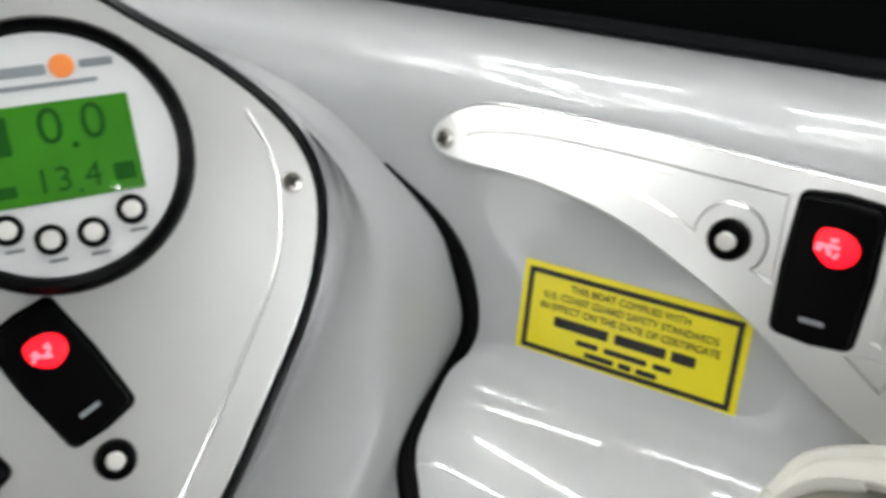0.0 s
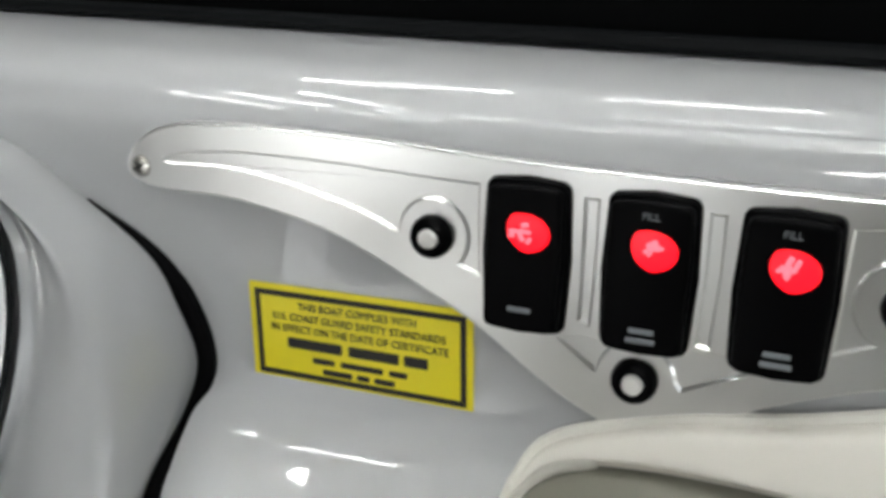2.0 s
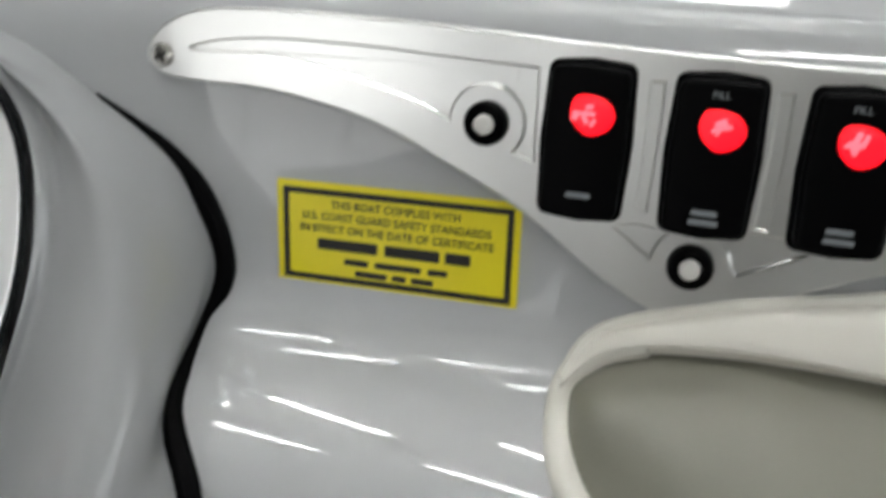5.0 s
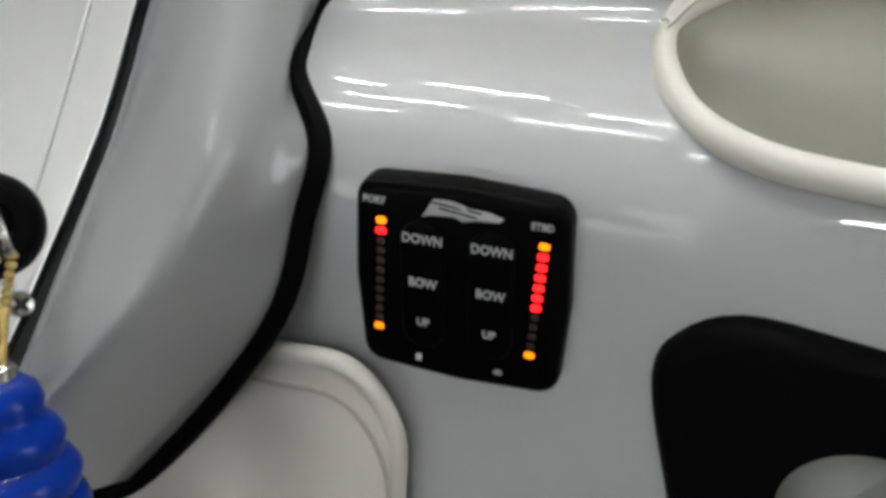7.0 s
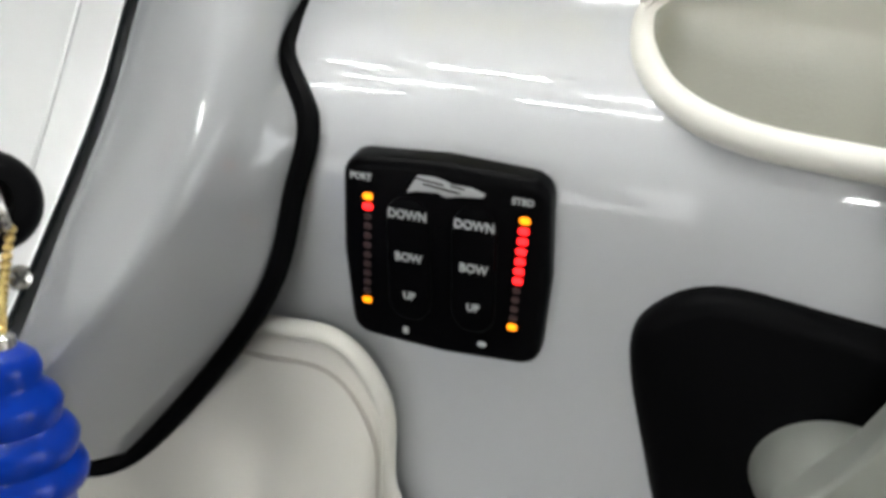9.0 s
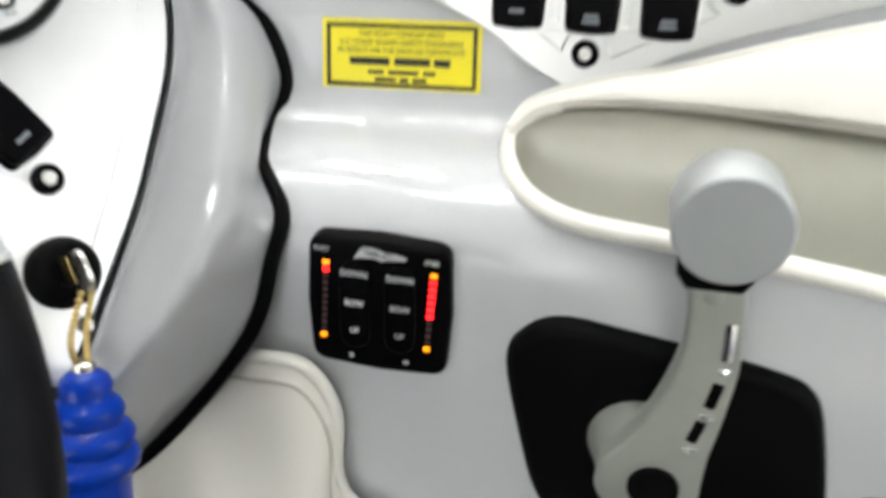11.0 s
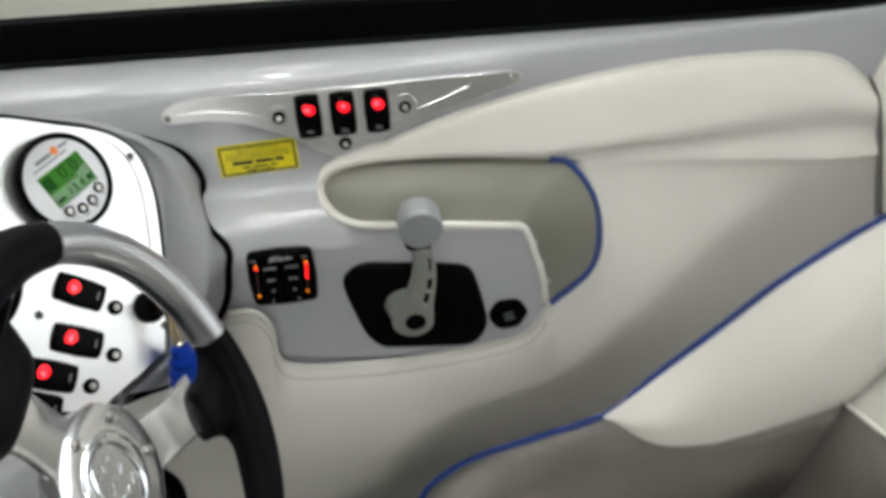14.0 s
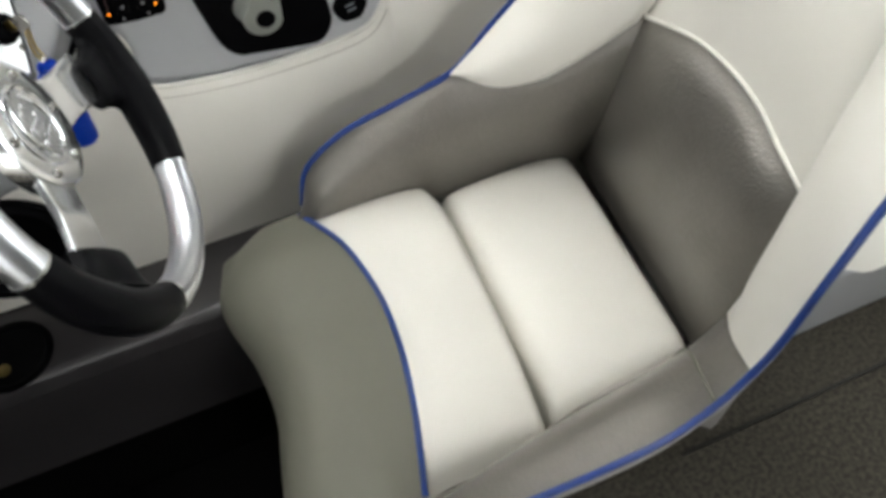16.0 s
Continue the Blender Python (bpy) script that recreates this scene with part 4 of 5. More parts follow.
EOUT = [(0.110, -0.012, 0.787), (0.130, -0.006, 0.797), (0.160, -0.003, 0.803), (0.195, -0.004, 0.804), (0.250, -0.010, 0.801), (0.320, -0.022, 0.796), (0.365, -0.032, 0.791), (0.388, -0.042, 0.786), (0.411, -0.070, 0.745), (0.403, -0.095, 0.680), (0.352, -0.102, 0.634)]
deep = [Vector(a).lerp(Vector(b), 0.45) + Vector((0.0, -0.007, 0.006)) * (1 if 0 < i < 9 else 0.2) for i, (a, b) in enumerate(zip(EIN, EOUT))]
lip = [Vector(p) + (Vector((0.006, -0.008, 0.0)) if 7 <= i <= 9 else Vector((0, 0, 0))) for i, p in enumerate(EOUT)]
part("pocket", loft([EIN, deep, lip], 6, 8), LIGHT_TAUPE, pad, "padded taupe vinyl inset")
part("pocket_welt", tube([(0.132, -0.008, 0.801), (0.116, -0.010, 0.794)] + EIN, 0.0052, 10, n=6), WELT, pad, "raised cream welt")
part("blue_piping", tube([Vector(p) + Vector((0.002, -0.007, 0.002)) for p in EOUT[6:]], 0.0036, 8, n=8), BLUE, pad, "blue piping")
C0 = [(-0.30, -0.10, 0.57), (-0.135, -0.082, 0.605), (-0.062, -0.082, 0.668), (-0.014, -0.093, 0.681), (0.012, -0.093, 0.677), (0.0255, -0.093, 0.650), (0.0235, -0.093, 0.605), (0.040, -0.093, 0.581), (0.105, -0.094, 0.569), (0.169, -0.094, 0.564),
      (0.265, -0.094, 0.566), (0.322, -0.095, 0.577), (0.347, -0.098, 0.606), (0.356, -0.0985, 0.634), (0.405, -0.097, 0.680), (0.414, -0.070, 0.745), (0.395, -0.045, 0.786), (0.50, -0.050, 0.777), (0.60, -0.059, 0.768), (0.69, -0.066, 0.759), (0.752, -0.068, 0.755)]
C3 = [(-0.32, -0.12, 0.30), (-0.19, -0.12, 0.295), (-0.15, -0.12, 0.292), (-0.11, -0.12, 0.29), (-0.07, -0.12, 0.288), (-0.03, -0.12, 0.286), (0.01, -0.12, 0.285), (0.05, -0.12, 0.285), (0.11, -0.12, 0.285), (0.17, -0.12, 0.285),
      (0.25, -0.12, 0.285), (0.31, -0.12, 0.285), (0.36, -0.12, 0.285), (0.40, -0.12, 0.285), (0.44, -0.12, 0.285), (0.48, -0.12, 0.285), (0.54, -0.12, 0.285), (0.59, -0.12, 0.285), (0.65, -0.12, 0.285), (0.70, -0.12, 0.285), (0.752, -0.12, 0.285)]


def pad_y(z):
    """How far inboard the padding stands at that height."""
    return float(np.interp(z, (0.285, 0.42, 0.55, 0.63, 0.68, 0.735, 0.79), (-0.118, -0.130, -0.128, -0.117, -0.103, -0.080, -0.048)))


def between(f, k):
    out = []
    for i, (a, b) in enumerate(zip(C0, C3)):
        p = Vector(a).lerp(Vector(b), f)
        p.x += (0.034 if i == 16 else 0.014 if i == 17 else 0.0) * min(1.0, f / 0.09)
        p.y = a[1] + (pad_y(p.z) - a[1]) * k
        out.append(p)
    return out


part("lower_pad", loft([C0, between(0.03, 0.36), between(0.09, 0.62), between(0.20, 0.86), between(0.36, 1.0), between(0.55, 1.0), between(0.75, 1.0), C3], 6, 4), CREAM, pad)
part("edge_roll", tube(C0[2:14], 0.0042, 10, n=6), WELT, pad)
part("sewn_seam", tube([v + Vector((0, -0.0006, 0)) for v in between(0.03, 0.36)[1:14]], 0.0010, 6, n=6), STITCH, pad, "sewn seam beside the edge")
rear = thing("rear_coaming_pad", (1.0, -0.1, 0.5), "cream vinyl padded side panel behind the seam", "padded panel")
part("cover", loft([[(0.767, 0.004, 0.812), (0.80, 0.008, 0.855), (0.95, 0.01, 0.875), (1.36, 0.01, 0.875)], [(0.761, -0.03, 0.798), (0.81, -0.03, 0.83), (0.95, -0.03, 0.835), (1.36, -0.03, 0.835)],
                    [(0.754, -0.072, 0.754), (0.82, -0.078, 0.766), (0.95, -0.085, 0.766), (1.36, -0.085, 0.766)], [(0.753, -0.127, 0.60), (0.82, -0.135, 0.60), (0.95, -0.14, 0.60), (1.36, -0.14, 0.60)],
                    [(0.754, -0.12, 0.285), (0.82, -0.12, 0.285), (0.95, -0.12, 0.285), (1.36, -0.12, 0.285)]], 6, 6), CREAM, rear)
part("welt", tube([(0.766, 0.004, 0.816), (0.761, -0.032, 0.802), (0.753, -0.072, 0.757), (0.752, -0.129, 0.60), (0.753, -0.124, 0.285)], 0.0022, 8, n=8), SEAM, rear, "dark seam between two pads")

# ---- speaker in the side panel of the footwell ----
spk = thing("side_speaker", (-0.214, -0.128, 0.428), "round black speaker set into the cream side panel", "speaker")
mq = axes((-0.214, -0.1345, 0.428), (1, 0, 0), (0, 0.05, 1), (0, -1, 0.05))
part("bezel", lathe([(0.088, -0.004), (0.089, 0.003), (0.086, 0.0065), (0.081, 0.0060), (0.078, 0.0020)], mq, 48), RUBBER, spk, "black bezel ring")
part("surround", lathe([(0.0785, 0.002), (0.074, 0.0045), (0.069, 0.0040), (0.066, 0.0010)], mq, 48), LEATHER, spk, "black rubber surround")
part("cone", lathe([(0.0665, 0.0012), (0.045, -0.0010), (0.024, -0.0030), (0.0235, 0.0000), (0.016, 0.0035), (0, 0.0045)], mq, 48), PLASTIC, spk, "black cone")

# ---- floor, ledge and footwell ----
tagged(part("floor", box(-1.4, 1.9, -2.2, 0.05, -0.06, 0.0), CARPET, None, smooth=False), "charcoal grey carpeted boat floor", "floor", kind="structure")
tagged(part("baseboard", box(0.60, 1.9, -0.619, -0.613, 0.0, 0.004), INK, None, smooth=False), "dark joint between two carpet pieces", "carpet joint", kind="structure")
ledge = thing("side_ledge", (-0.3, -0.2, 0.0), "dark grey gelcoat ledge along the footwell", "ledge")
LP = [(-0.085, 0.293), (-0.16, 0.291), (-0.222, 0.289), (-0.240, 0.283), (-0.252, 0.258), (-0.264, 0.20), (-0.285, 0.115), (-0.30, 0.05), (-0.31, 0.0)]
# the ledge's lowest strip is blackened to paint the footwell's shade
for name, pts, material in (("ledge_top", LP[:5], LEDGE_GREY), ("ledge_face", LP[4:7], LEDGE_GREY), ("ledge_lining", LP[6:], FOOTWELL_SHADE)):
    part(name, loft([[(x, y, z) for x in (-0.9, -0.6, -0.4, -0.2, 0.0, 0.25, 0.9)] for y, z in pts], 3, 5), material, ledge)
cup = thing("cup_holder", (-0.275, -0.205, 0.29), "black cup holder recessed in the ledge", "cup holder")
mc = Matrix.Translation((-0.280, -0.196, 0.2905))
part("ring", lathe([(0.058, 0.0), (0.059, 0.002), (0.056, 0.004), (0.049, 0.004), (0.047, 0.002), (0.046, 0.0015), (0, 0.0014)], mc, 36), PLASTIC, cup, "black ring")
part("drain", lathe([(0.009, 0.0), (0.010, 0.004), (0.006, 0.006), (0, 0.006)], mc @ pose(-0.012, -0.020, 0), 16), BRASS, cup, "brass fitting")
# bulkhead and floor carry the footwell's shade in their black colour
tagged(part("bulkhead", box(-1.0, -0.96, -1.0, 0.0, 0.0, 0.80), FOOTWELL_SHADE, None, smooth=False), "footwell bulkhead under the dash, shade put into its black colour", "bulkhead", kind="structure")
tagged(part("footwell_floor_shade", box(-0.98, 0.10, -0.92, -0.315, 0.0, 0.012), FOOTWELL_SHADE, None, smooth=False), "footwell floor sheet, shade put into its black colour", "mat", kind="structure")
# unseen wall, added to block light from port into the footwell
tagged(part("footwell_blocker", box(-0.98, 0.06, -0.96, -0.93, 0.0, 0.42), FOOTWELL_SHADE, None, smooth=False), "added unseen black wall that keeps light out of the footwell", "wall", kind="structure")

# unseen port sides, added to shape what the switch plate reflects
tagged(part("wall_port", box(-1.4, 0.05, -2.25, -2.2, -0.06, 0.28), CREAM, None, smooth=False), "added unseen cream port side, kept low for the switch plate's reflections", "boat side", kind="structure")
tagged(part("wall_port_aft", box(0.05, 1.9, -2.25, -2.2, -0.06, 0.9), CARPET, None, smooth=False), "added unseen charcoal port side that darkens the switch plate's reflections", "boat side", kind="structure")
tagged(part("floor_plinth", box(0.62, 1.9, -0.512, -0.118, 0.0, 0.17, bev=0.012), GELCOAT, None), "pale grey gelcoat plinth beside the carpet", "plinth", kind="structure")
# unseen bow wall and deck, added to block light and lighten plate reflections
tagged(part("wall_bow", box(-1.45, -1.4, -2.25, 0.1, -0.06, 0.9), CREAM, None, smooth=False), "added unseen cream bow wall that brightens the switch plate's reflections", "bulkhead", kind="structure")
tagged(part("foredeck", box(-1.4, -0.55, -0.95, 0.09, 0.86, 0.90), GELCOAT, None, smooth=False), "added unseen grey deck that keeps light out of the footwell", "deck", kind="structure")

# ---- helm seat ----
seat = thing("helm_seat", (0.35, -0.5, 0.0), "cream and taupe vinyl bucket helm seat with blue piping", "seat")
FRONT = [(0.150, -0.267), (0.184, -0.337), (0.199, -0.419), (0.198, -0.496), (0.186, -0.569), (0.171, -0.628), (0.156, -0.680)]


def cushion(corners, z0, rise, dome, n=26):
    """A stuffed pad over four corners, with rounded edges and upright sides."""
    bm = bmesh.new()
    ts = [math.sin(math.pi * (k / n - 0.5)) for k in range(n + 1)]
    grid = []
    for u in ts:
        row = []
        for v in ts:
            k = (1 - u * u * 0.012 * v * v)
            fu, fv = (u * k + 1) / 2, (v * k + 1) / 2
            x, y = (sum(c[i] * w for c, w in zip(corners, ((1 - fu) * (1 - fv), fu * (1 - fv), fu * fv, (1 - fu) * fv))) for i in range(2))
            edge = max(0.0, (1 - abs(u) ** 9) * (1 - abs(v) ** 14)) ** 0.42
            row.append(bm.verts.new((x, y, z0 + rise * edge + dome * (1 - u * u) * (1 - v * v))))
        grid.append(row)
    for i in range(n):
        for j in range(n):
            bm.faces.new((grid[i][j], grid[i + 1][j], grid[i + 1][j + 1], grid[i][j + 1]))
    rimv = [grid[i][0] for i in range(n)] + [grid[n][j] for j in range(n)] + [grid[i][n] for i in range(n, 0, -1)] + [grid[0][j] for j in range(n, 0, -1)]
    low = [bm.verts.new((v.co.x, v.co.y, z0 - 0.10)) for v in rimv]
    for k in range(len(rimv)):
        bm.faces.new((rimv[k - 1], rimv[k], low[k], low[k - 1]))
    return bm


part("rear_cushion", cushion(((0.336, -0.286), (0.532, -0.286), (0.516, -0.640), (0.326, -0.654)), 0.395, 0.051, 0.006), CREAM, seat)
CY = (-0.262, -0.285, -0.335, -0.419, -0.496, -0.569, -0.625, -0.655, -0.672)
CD = (0.030, 0.008, 0.0, 0.0, 0.0, 0.0, 0.003, 0.012, 0.040)
CF = (0.150, 0.158, 0.184, 0.199, 0.198, 0.186, 0.171, 0.163, 0.158)
CB = (0.312, 0.322, 0.330, 0.329, 0.325, 0.320, 0.315, 0.311, 0.300)
rows_ = []
for f, z in ((0.0, 0.462), (0.25, 0.471), (0.6, 0.471), (0.88, 0.464), (0.97, 0.452), (1.0, 0.430), (1.0, 0.33)):
    rows_.append([(a + (b - a) * f, y, z - d) for a, b, y, d in zip(CF, CB, CY, CD)])
part("front_cushion", loft(rows_, 4, 4), CREAM, seat)
part("cushion_side", loft([[(x, -0.672, z) for x in (0.158, 0.22, 0.30)] for z in (0.425, 0.38, 0.30)], 3, 3), CREAM, seat)
F0 = [(x + 0.003, y, 0.461 - (0.004 if i in (0, 6) else 0)) for i, (x, y) in enumerate(FRONT)]
YS = (-0.262, -0.33, -0.415, -0.496, -0.57, -0.63, -0.685)
F1 = [(0.105, y, z) for y, z in zip(YS, (0.452, 0.468, 0.470, 0.470, 0.470, 0.468, 0.46))]
F2 = [(x, y, z) for x, y, z in zip((0.062, 0.048, 0.060, 0.062, 0.050, 0.040, 0.04), YS, (0.422, 0.448, 0.452, 0.452, 0.452, 0.452, 0.45))]
F3 = [(x, y, 0.400) for x, y in zip((0.036, 0.018, 0.036, 0.040, 0.026, 0.014, 0.012), YS)]
F4 = [(x, y, 0.32) for x, y in zip((0.035, 0.03, 0.045, 0.05, 0.04, 0.03, 0.03), YS)]
F5 = [(0.08, y, 0.15) for y in YS]
part("front_roll", loft([F0, F1, F2, F3, F4, F5], 5, 5), TAUPE, seat, "taupe vinyl front roll")
part("roll_side", loft([[a[0], b[0]] for a, b in ((F, [(0.16, -0.262, z)]) for F, z in ((F0, 0.458), (F1, 0.45), (F2, 0.43), (F3, 0.39), (F4, 0.30), (F5, 0.15)))], 3, 4), TAUPE, seat)
part("front_piping", tube([Vector(p) + Vector((0.0, 0, 0.002)) for p in F0], 0.0036, 8, n=6), BLUE, seat, "blue piping")
# outboard bolster
SB = [(0.135, -0.275, 0.43), (0.19, -0.285, 0.43), (0.25, -0.290, 0.43), (0.32, -0.290, 0.425), (0.40, -0.292, 0.42), (0.47, -0.295, 0.42), (0.535, -0.312, 0.42)]
ST = [(0.160, -0.262, 0.470), (0.178, -0.257, 0.525), (0.232, -0.255, 0.563), (0.305, -0.255, 0.582), (0.378, -0.257, 0.605), (0.478, -0.307, 0.602), (0.577, -0.348, 0.678)]
sm = [Vector(a).lerp(Vector(b), 0.55) + Vector((0, -0.018 if i else -0.004, 0.006)) for i, (a, b) in enumerate(zip(SB, ST))]
su = [Vector(a).lerp(Vector(b), 0.88) + Vector((0, -0.010 if i else -0.002, 0.002)) for i, (a, b) in enumerate(zip(SB, ST))]
part("outer_bolster", loft([SB, sm, su, ST], 6, 6), PEARL, seat, "pearly taupe vinyl bolster")
WI = [(0.380, -0.260, 0.604), (0.430, -0.302, 0.598), (0.500, -0.316, 0.606), (0.577, -0.348, 0.680), (0.612, -0.362, 0.765), (0.650, -0.382, 0.842), (0.682, -0.425, 0.898), (0.700, -0.505, 0.915)]
WO = [(0.378, -0.256, 0.606), (0.432, -0.250, 0.648), (0.490, -0.250, 0.703), (0.555, -0.250, 0.765), (0.638, -0.255, 0.828), (0.690, -0.285, 0.872), (0.730, -0.365, 0.912), (0.745, -0.505, 0.925)]
wm = [Vector(a).lerp(Vector(b), 0.5) + Vector((-0.020, -0.016, 0.004)) * (0.3 if i == 0 else 1) for i, (a, b) in enumerate(zip(WI, WO))]
wn = [Vector(a).lerp(Vector(b), 0.10) + Vector((-0.012, -0.006, 0.0)) * (0.2 if i == 0 else 1) for i, (a, b) in enumerate(zip(WI, WO))]
part("outer_wing", loft([WI, wn, wm, WO], 6, 6), CREAM, seat, "cream vinyl wing")
PB = [(0.12, -0.705, 0.43), (0.194, -0.690, 0.43), (0.26, -0.668, 0.43), (0.33, -0.652, 0.43), (0.41, -0.642, 0.43), (0.49, -0.634, 0.43), (0.535, -0.635, 0.45)]
PT = [(0.145, -0.745, 0.500), (0.180, -0.757, 0.555), (0.240, -0.762, 0.566), (0.310, -0.762, 0.562), (0.370, -0.762, 0.568), (0.420, -0.761, 0.597), (0.450, -0.758, 0.630)]
pm = [Vector(a).lerp(Vector(b), 0.5) + Vector((0, 0.016, 0.026)) for a, b in zip(PB, PT)]
pm[-1] = Vector((0.505, -0.668, 0.552))
part("inner_bolster", loft([PB, pm, PT], 6, 8), PEARL, seat, "pearly taupe vinyl bolster")
part("bolster_seam", tube([PB[5], pm[5] + Vector((0, 0.001, 0.001)), Vector(PT[5]) + Vector((0, 0.006, 0.003))], 0.0016, 6, n=8), TAUPE, seat)
QI = [(0.508, -0.664, 0.556), (0.540, -0.657, 0.612), (0.550, -0.656, 0.705), (0.598, -0.630, 0.800), (0.640, -0.606, 0.868), (0.682, -0.562, 0.902), (0.700, -0.505, 0.915)]
QO = [(0.450, -0.759, 0.632), (0.462, -0.762, 0.680), (0.478, -0.761, 0.750), (0.510, -0.752, 0.812), (0.585, -0.720, 0.865), (0.690, -0.630, 0.912), (0.745, -0.505, 0.925)]
qm = [Vector(a).lerp(Vector(b), 0.5) + Vector((-0.018, 0.016, 0.004)) * (0.3 if i == 0 else 1) for i, (a, b) in enumerate(zip(QI, QO))]
part("inner_wing", loft([QI, qm, QO], 6, 8), CREAM, seat, "cream vinyl wing")
AB = [(0.548, -0.295, 0.41), (0.540, -0.40, 0.41), (0.535, -0.48, 0.41), (0.528, -0.56, 0.41), (0.524, -0.660, 0.41)]
AT = [(0.582, -0.340, 0.678), (0.583, -0.445, 0.717), (0.579, -0.535, 0.724), (0.567, -0.608, 0.712), (0.556, -0.668, 0.703)]
am = [Vector(a).lerp(Vector(b), 0.5) + Vector((-0.030, 0, 0.004)) * (1 if 0 < i < 4 else 0.25) for i, (a, b) in enumerate(zip(AB, AT))]
au = [Vector(a).lerp(Vector(b), 0.86) + Vector((-0.024, 0, 0.006)) * (1 if 0 < i < 4 else 0.25) for i, (a, b) in enumerate(zip(AB, AT))]
part("backrest_insert", loft([AB, am, au, AT], 8, 6), PEARL, seat, "pearly taupe vinyl lumbar panel")
BT = [(0.660, -0.365, 0.840), (0.684, -0.425, 0.896), (0.702, -0.505, 0.914), (0.684, -0.570, 0.896), (0.652, -0.628, 0.845)]
bmid = [Vector(a).lerp(Vector(b), 0.5) + Vector((-0.020, 0, 0.0)) * (1 if 0 < i < 4 else 0.25) for i, (a, b) in enumerate(zip(AT, BT))]
bmid[0] = Vector((0.624, -0.338, 0.759))
BT[0] = (0.670, -0.348, 0.840)
part("backrest", loft([AT, bmid, BT], 8, 8), CREAM, seat, "cream vinyl backrest")
# dark tube puts the crease's shade where back and bolster meet without gap
part("back_crease_shade", tube([(0.580, -0.347, 0.684), (0.566, -0.326, 0.600), (0.552, -0.312, 0.520), (0.540, -0.304, 0.450)], 0.0034, 8, n=6), SEAM, seat, "dark tube that paints the shade between back and bolster")
part("backrest_welt", tube([Vector(p) + Vector((-0.001, 0, 0)) for p in AT], 0.0024, 8, n=8), WELT, seat)
rim = [Vector(p) for p in ST[:5]] + [Vector(p) for p in WO[1:]] + [Vector(p) for p in QO[-2::-1]] + [Vector(p) for p in PT[-2::-1]]
part("rim_piping", tube(rim, 0.0038, 8, n=6), BLUE, seat, "blue piping")


def outward(p, d):
    v = Vector((p.x - 0.36, p.y + 0.505, 0))
    return p + v.normalized() * d


flare = [max(0.0, min(1.0, (p.z - 0.76) / 0.12)) * (1.0 if p.y > -0.58 else max(0.0, min(1.0, (p.x - 0.58) / 0.1))) for p in rim]
sh1 = [outward(p, 0.003 + 0.015 * f) - Vector((0, 0, 0.010)) for p, f in zip(rim, flare)]
tuck_in = [max(0.0, min(1.0, (-0.55 - p.y) / 0.15)) * (1 - f) for p, f in zip(rim, flare)]
sh2 = [outward(p, -0.002 + 0.032 * f) + Vector((0, 0.014 * k, -0.07)) for p, f, k in zip(rim, flare, tuck_in)]
sh2b = [Vector((outward(p, -0.012 + 0.02 * f).x, outward(p, -0.012 + 0.02 * f).y + min(0.31 * (p.z - 0.44) + 0.012, 0.085) * k, 0.44)) for p, f, k in zip(rim, flare, tuck_in)]
sh3 = [Vector((outward(p, -0.025).x, outward(p, -0.025).y + 0.19 * k, 0.22)) for p, k in zip(rim, tuck_in)]
sh4 = [Vector((outward(p, -0.05).x, outward(p, -0.05).y + 0.24 * k, 0.05)) for p, k in zip(rim, tuck_in)]
part("shell", loft([rim, sh1, sh2, sh2b, sh3, sh4], 5, 5), SHELL_GREY, seat, "pale grey outer shell")
edge = [Vector(q) for q in cr([QO[2], QO[3], QO[4], QO[5]], 6)][2:]
grow = [math.sqrt(min(1.0, k / 5)) for k in range(len(edge))]
part("shell_lip", thicken(loft([edge, [q + Vector((0.006, -0.018, -0.003)) * g for q, g in zip(edge, grow)], [q + Vector((0.012, -0.034, -0.010)) * g for q, g in zip(edge, grow)]], 2, 5), 0.006), WELT, seat, "white moulded edge of the shell")
part("pedestal", box(0.22, 0.52, -0.58, -0.36, 0.0, 0.30, bev=0.02), GELCOAT, seat, "grey seat base")

# ---- steering wheel ----
WC = Vector((-0.019, -0.452, 0.8775))
WR = 0.1618
WN = Vector((0.932, -0.112, 0.343)).normalized()
WY = Vector((0, 0, 1)).cross(WN).normalized()
WB = WY.cross(WN).normalized()
wheel = thing("steering_wheel", WC, "three-spoke steering wheel with black leather and silver rim sections", "steering wheel")


def wp(a, r, w=0.0):
    """A point of the wheel: angle from its lowest point towards outboard, radius and height above the rim's plane."""
    return WC + (WB * math.cos(radians(a)) + WY * math.sin(radians(a))) * r + WN * w


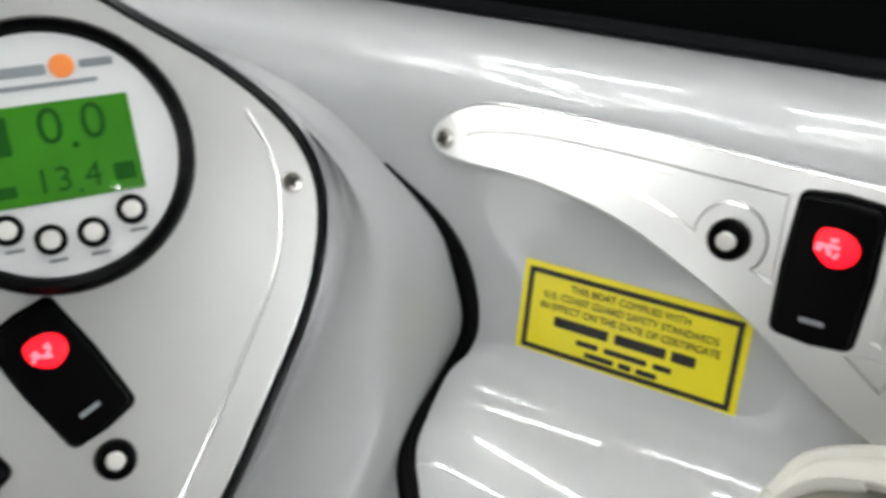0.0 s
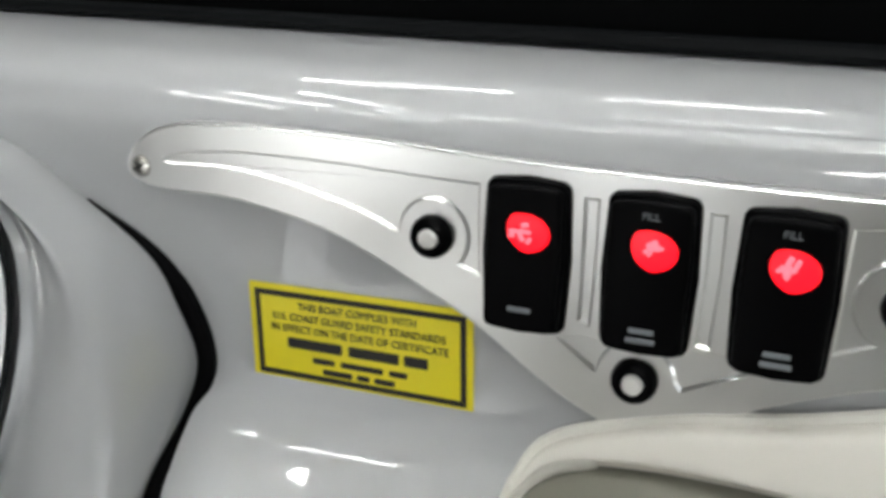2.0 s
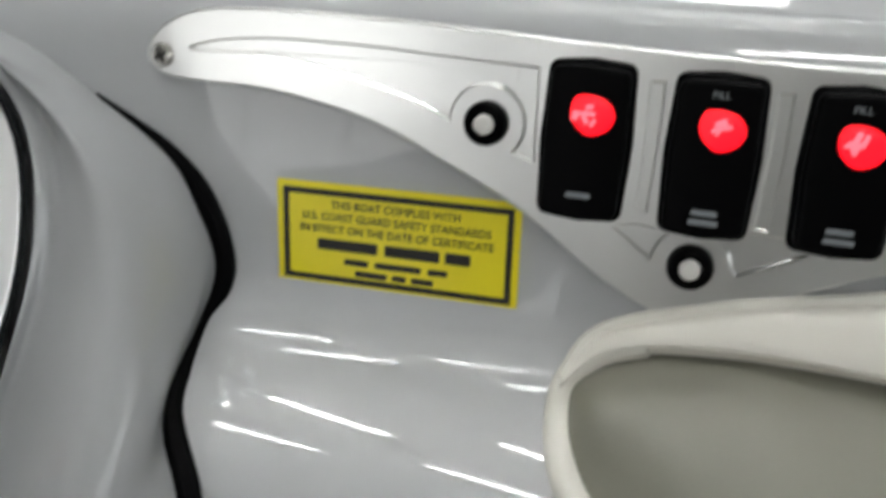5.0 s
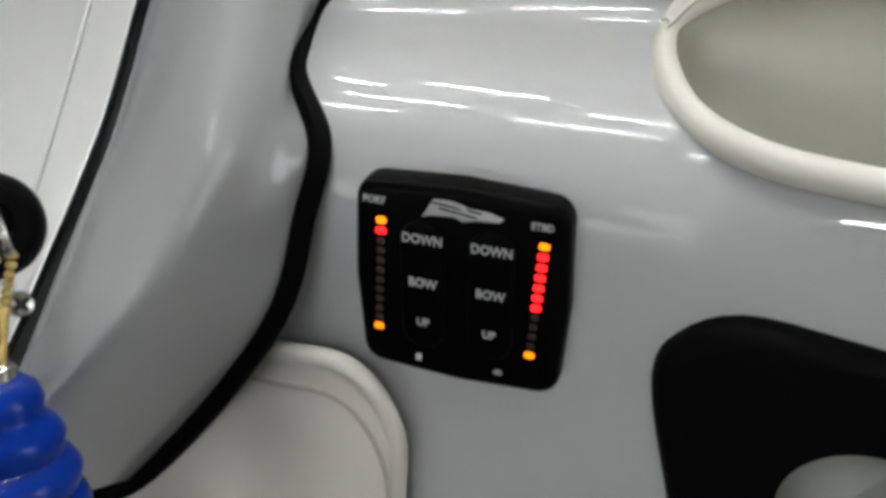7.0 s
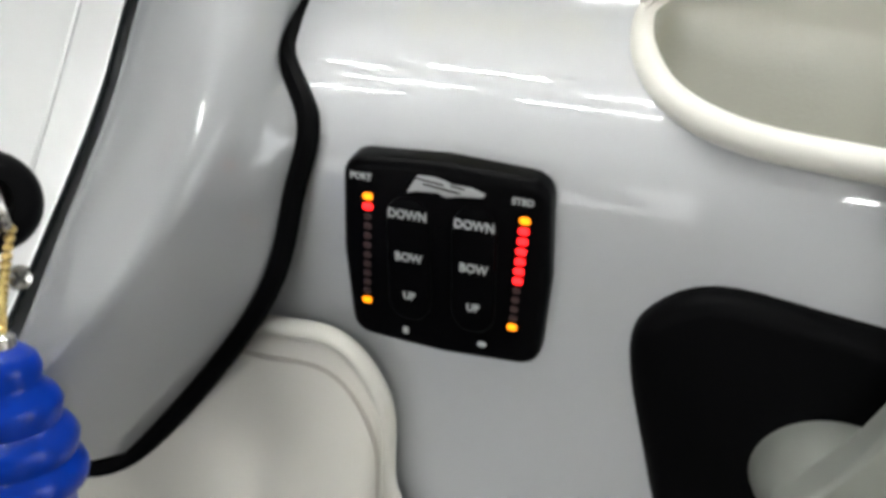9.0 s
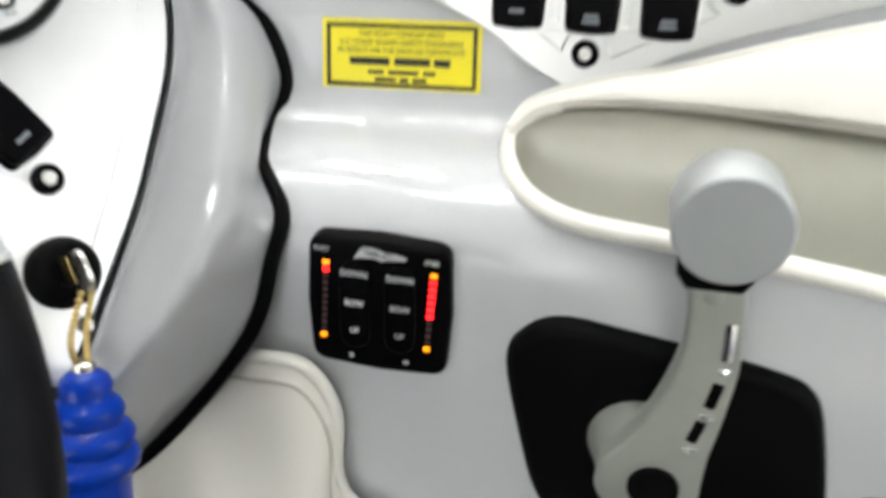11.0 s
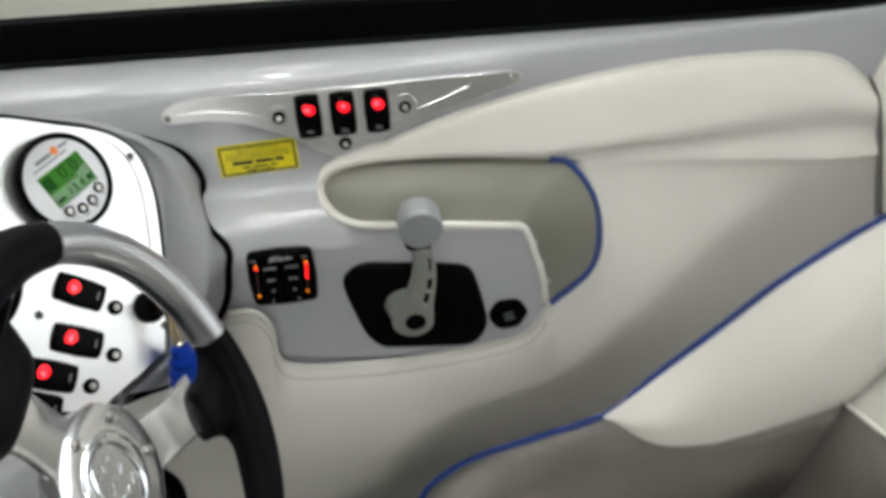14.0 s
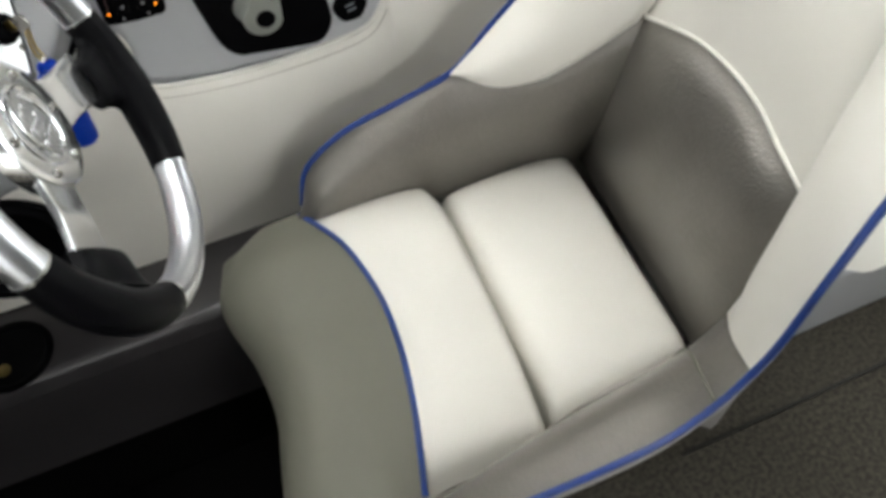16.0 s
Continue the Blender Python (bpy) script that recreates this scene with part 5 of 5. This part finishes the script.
for k in range(3):
    a0 = 120 * k - 10
    end = 36.0 if k == 1 else 32.0
    begin, after = -32.0, 88.0
    part("silver_section", tube([wp(a0 + begin + (end - begin) * i / 16, WR) for i in range(17)], 0.0150, 16), SATIN, wheel, "satin silver rim section")
    part("leather_section", tube([wp(a0 + end + 0.3 + (after - end - 0.6) * i / 16, WR) for i in range(17)], lambda t: 0.0156 + 0.0026 * math.sin(math.pi * t), 16), LEATHER, wheel, "black leather grip")
    for s in (end + 0.2, begin - 0.2):
        part("ferrule", tube([wp(a0 + s - 0.35, WR), wp(a0 + s, WR), wp(a0 + s + 0.35, WR)], 0.0157, 24), POLISHED, wheel)
    a = a0 + (80 if k == 1 else 73 if k == 0 else 69)
    shape = [(0.030, 52, -0.020), (0.044, 35, -0.018), (0.060, 21, -0.016), (0.080, 15, -0.013), (0.102, 12.5, -0.012), (0.122, 11.5, -0.011)]
    lo = [wp(a - s, r, w - 0.002) for r, s, w in shape]
    hi = [wp(a + s, r, w - 0.002) for r, s, w in shape]
    lo_a = [wp(a - s * 0.88, r, w) for r, s, w in shape]
    hi_a = [wp(a + s * 0.88, r, w) for r, s, w in shape]
    md = [p.lerp(q, 0.5) + WN * 0.0006 for p, q in zip(lo_a, hi_a)]
    part("spoke", thicken(loft([lo, lo_a, md, hi_a, hi], 6, 4), 0.007), POLISHED, wheel, "polished aluminium spoke")
    web = [(0.110, 12, -0.008), (0.113, 15.5, -0.004), (0.126, 15.5, -0.001), (0.141, 18, -0.001), (0.152, 27, 0.0)]
    rise = (5, 6, 7, 9, 14) if k == 0 else [s for _, s, _ in web]
    lo2 = [wp(a - s, r, w - 0.010) for r, s, w in web]
    hi2 = [wp(a + s, r, w - 0.010) for (r, _, w), s in zip(web, rise)]
    lo3 = [wp(a - s * 0.82, r, w) for r, s, w in web]
    hi3 = [wp(a + s * 0.82, r, w) for (r, _, w), s in zip(web, rise)]
    md2 = [p.lerp(q, 0.5) + WN * 0.003 for p, q in zip(lo3, hi3)]
    for f in (-0.62, 0.62):
        part("seam", tube([wp(a + (s if f < 0 else h) * f, r, w + 0.0006) for (r, s, w), h in zip(web, rise)], 0.0009, 6, n=4), LEATHER, wheel, "sewn seam in the leather")
    part("leather_web", thicken(loft([lo2, lo3, md2, hi3, hi2], 5, 5), 0.010), LEATHER, wheel, "black leather web")
mh = axes(WC - WN * 0.020, WN.cross(WB), WB, WN)
HUB_PROFILE = [(0.052, -0.012), (0.0535, 0.001), (0.0525, 0.0035), (0.0500, 0.0048), (0.0335, 0.0048), (0.0325, 0.0062), (0.0305, 0.0066), (0.0290, 0.0052), (0.0, 0.0052)]
part("hub", lathe(HUB_PROFILE, mh, 48), POLISHED, wheel, "polished round hub cap")
for k in range(6):
    part("bolt", lathe([(0.0042, 0.0045), (0.0042, 0.0065), (0.0034, 0.0075), (0.0016, 0.0072), (0.0013, 0.0060), (0, 0.0060)], mh @ pose(0.0415 * math.cos(radians(60 * k + 28)), 0.0415 * math.sin(radians(60 * k + 28)), 0), 14), STEEL, wheel, "hub bolt")
ring = [mh @ Vector((0.0215 * math.cos(q), 0.0285 * math.sin(q), 0.0056)) for q in (2 * math.pi * k / 40 for k in range(40))]
part("oval_ring", tube(ring, 0.0022, 8, closed=True), POLISHED, wheel, "raised polished oval ring")
rng = random.Random(5)
for k in range(9):
    x, y = -0.008 + 0.008 * (k % 3), -0.013 + 0.013 * (k // 3)
    part("emblem", slab(rrect(rng.uniform(0.006, 0.010), rng.uniform(0.003, 0.006), 0.0012, 3), 0.0017, 0.0008, mh @ pose(x, y, 0.0050, 0, 0, rng.uniform(-50, 50))), POLISHED, wheel, "raised emblem piece")
part("column", lathe([(0.036, -0.17), (0.036, -0.10), (0.035, -0.062), (0.034, -0.050), (0.034, -0.012)], mh, 40), POD_GEL, wheel, "silver column shroud")
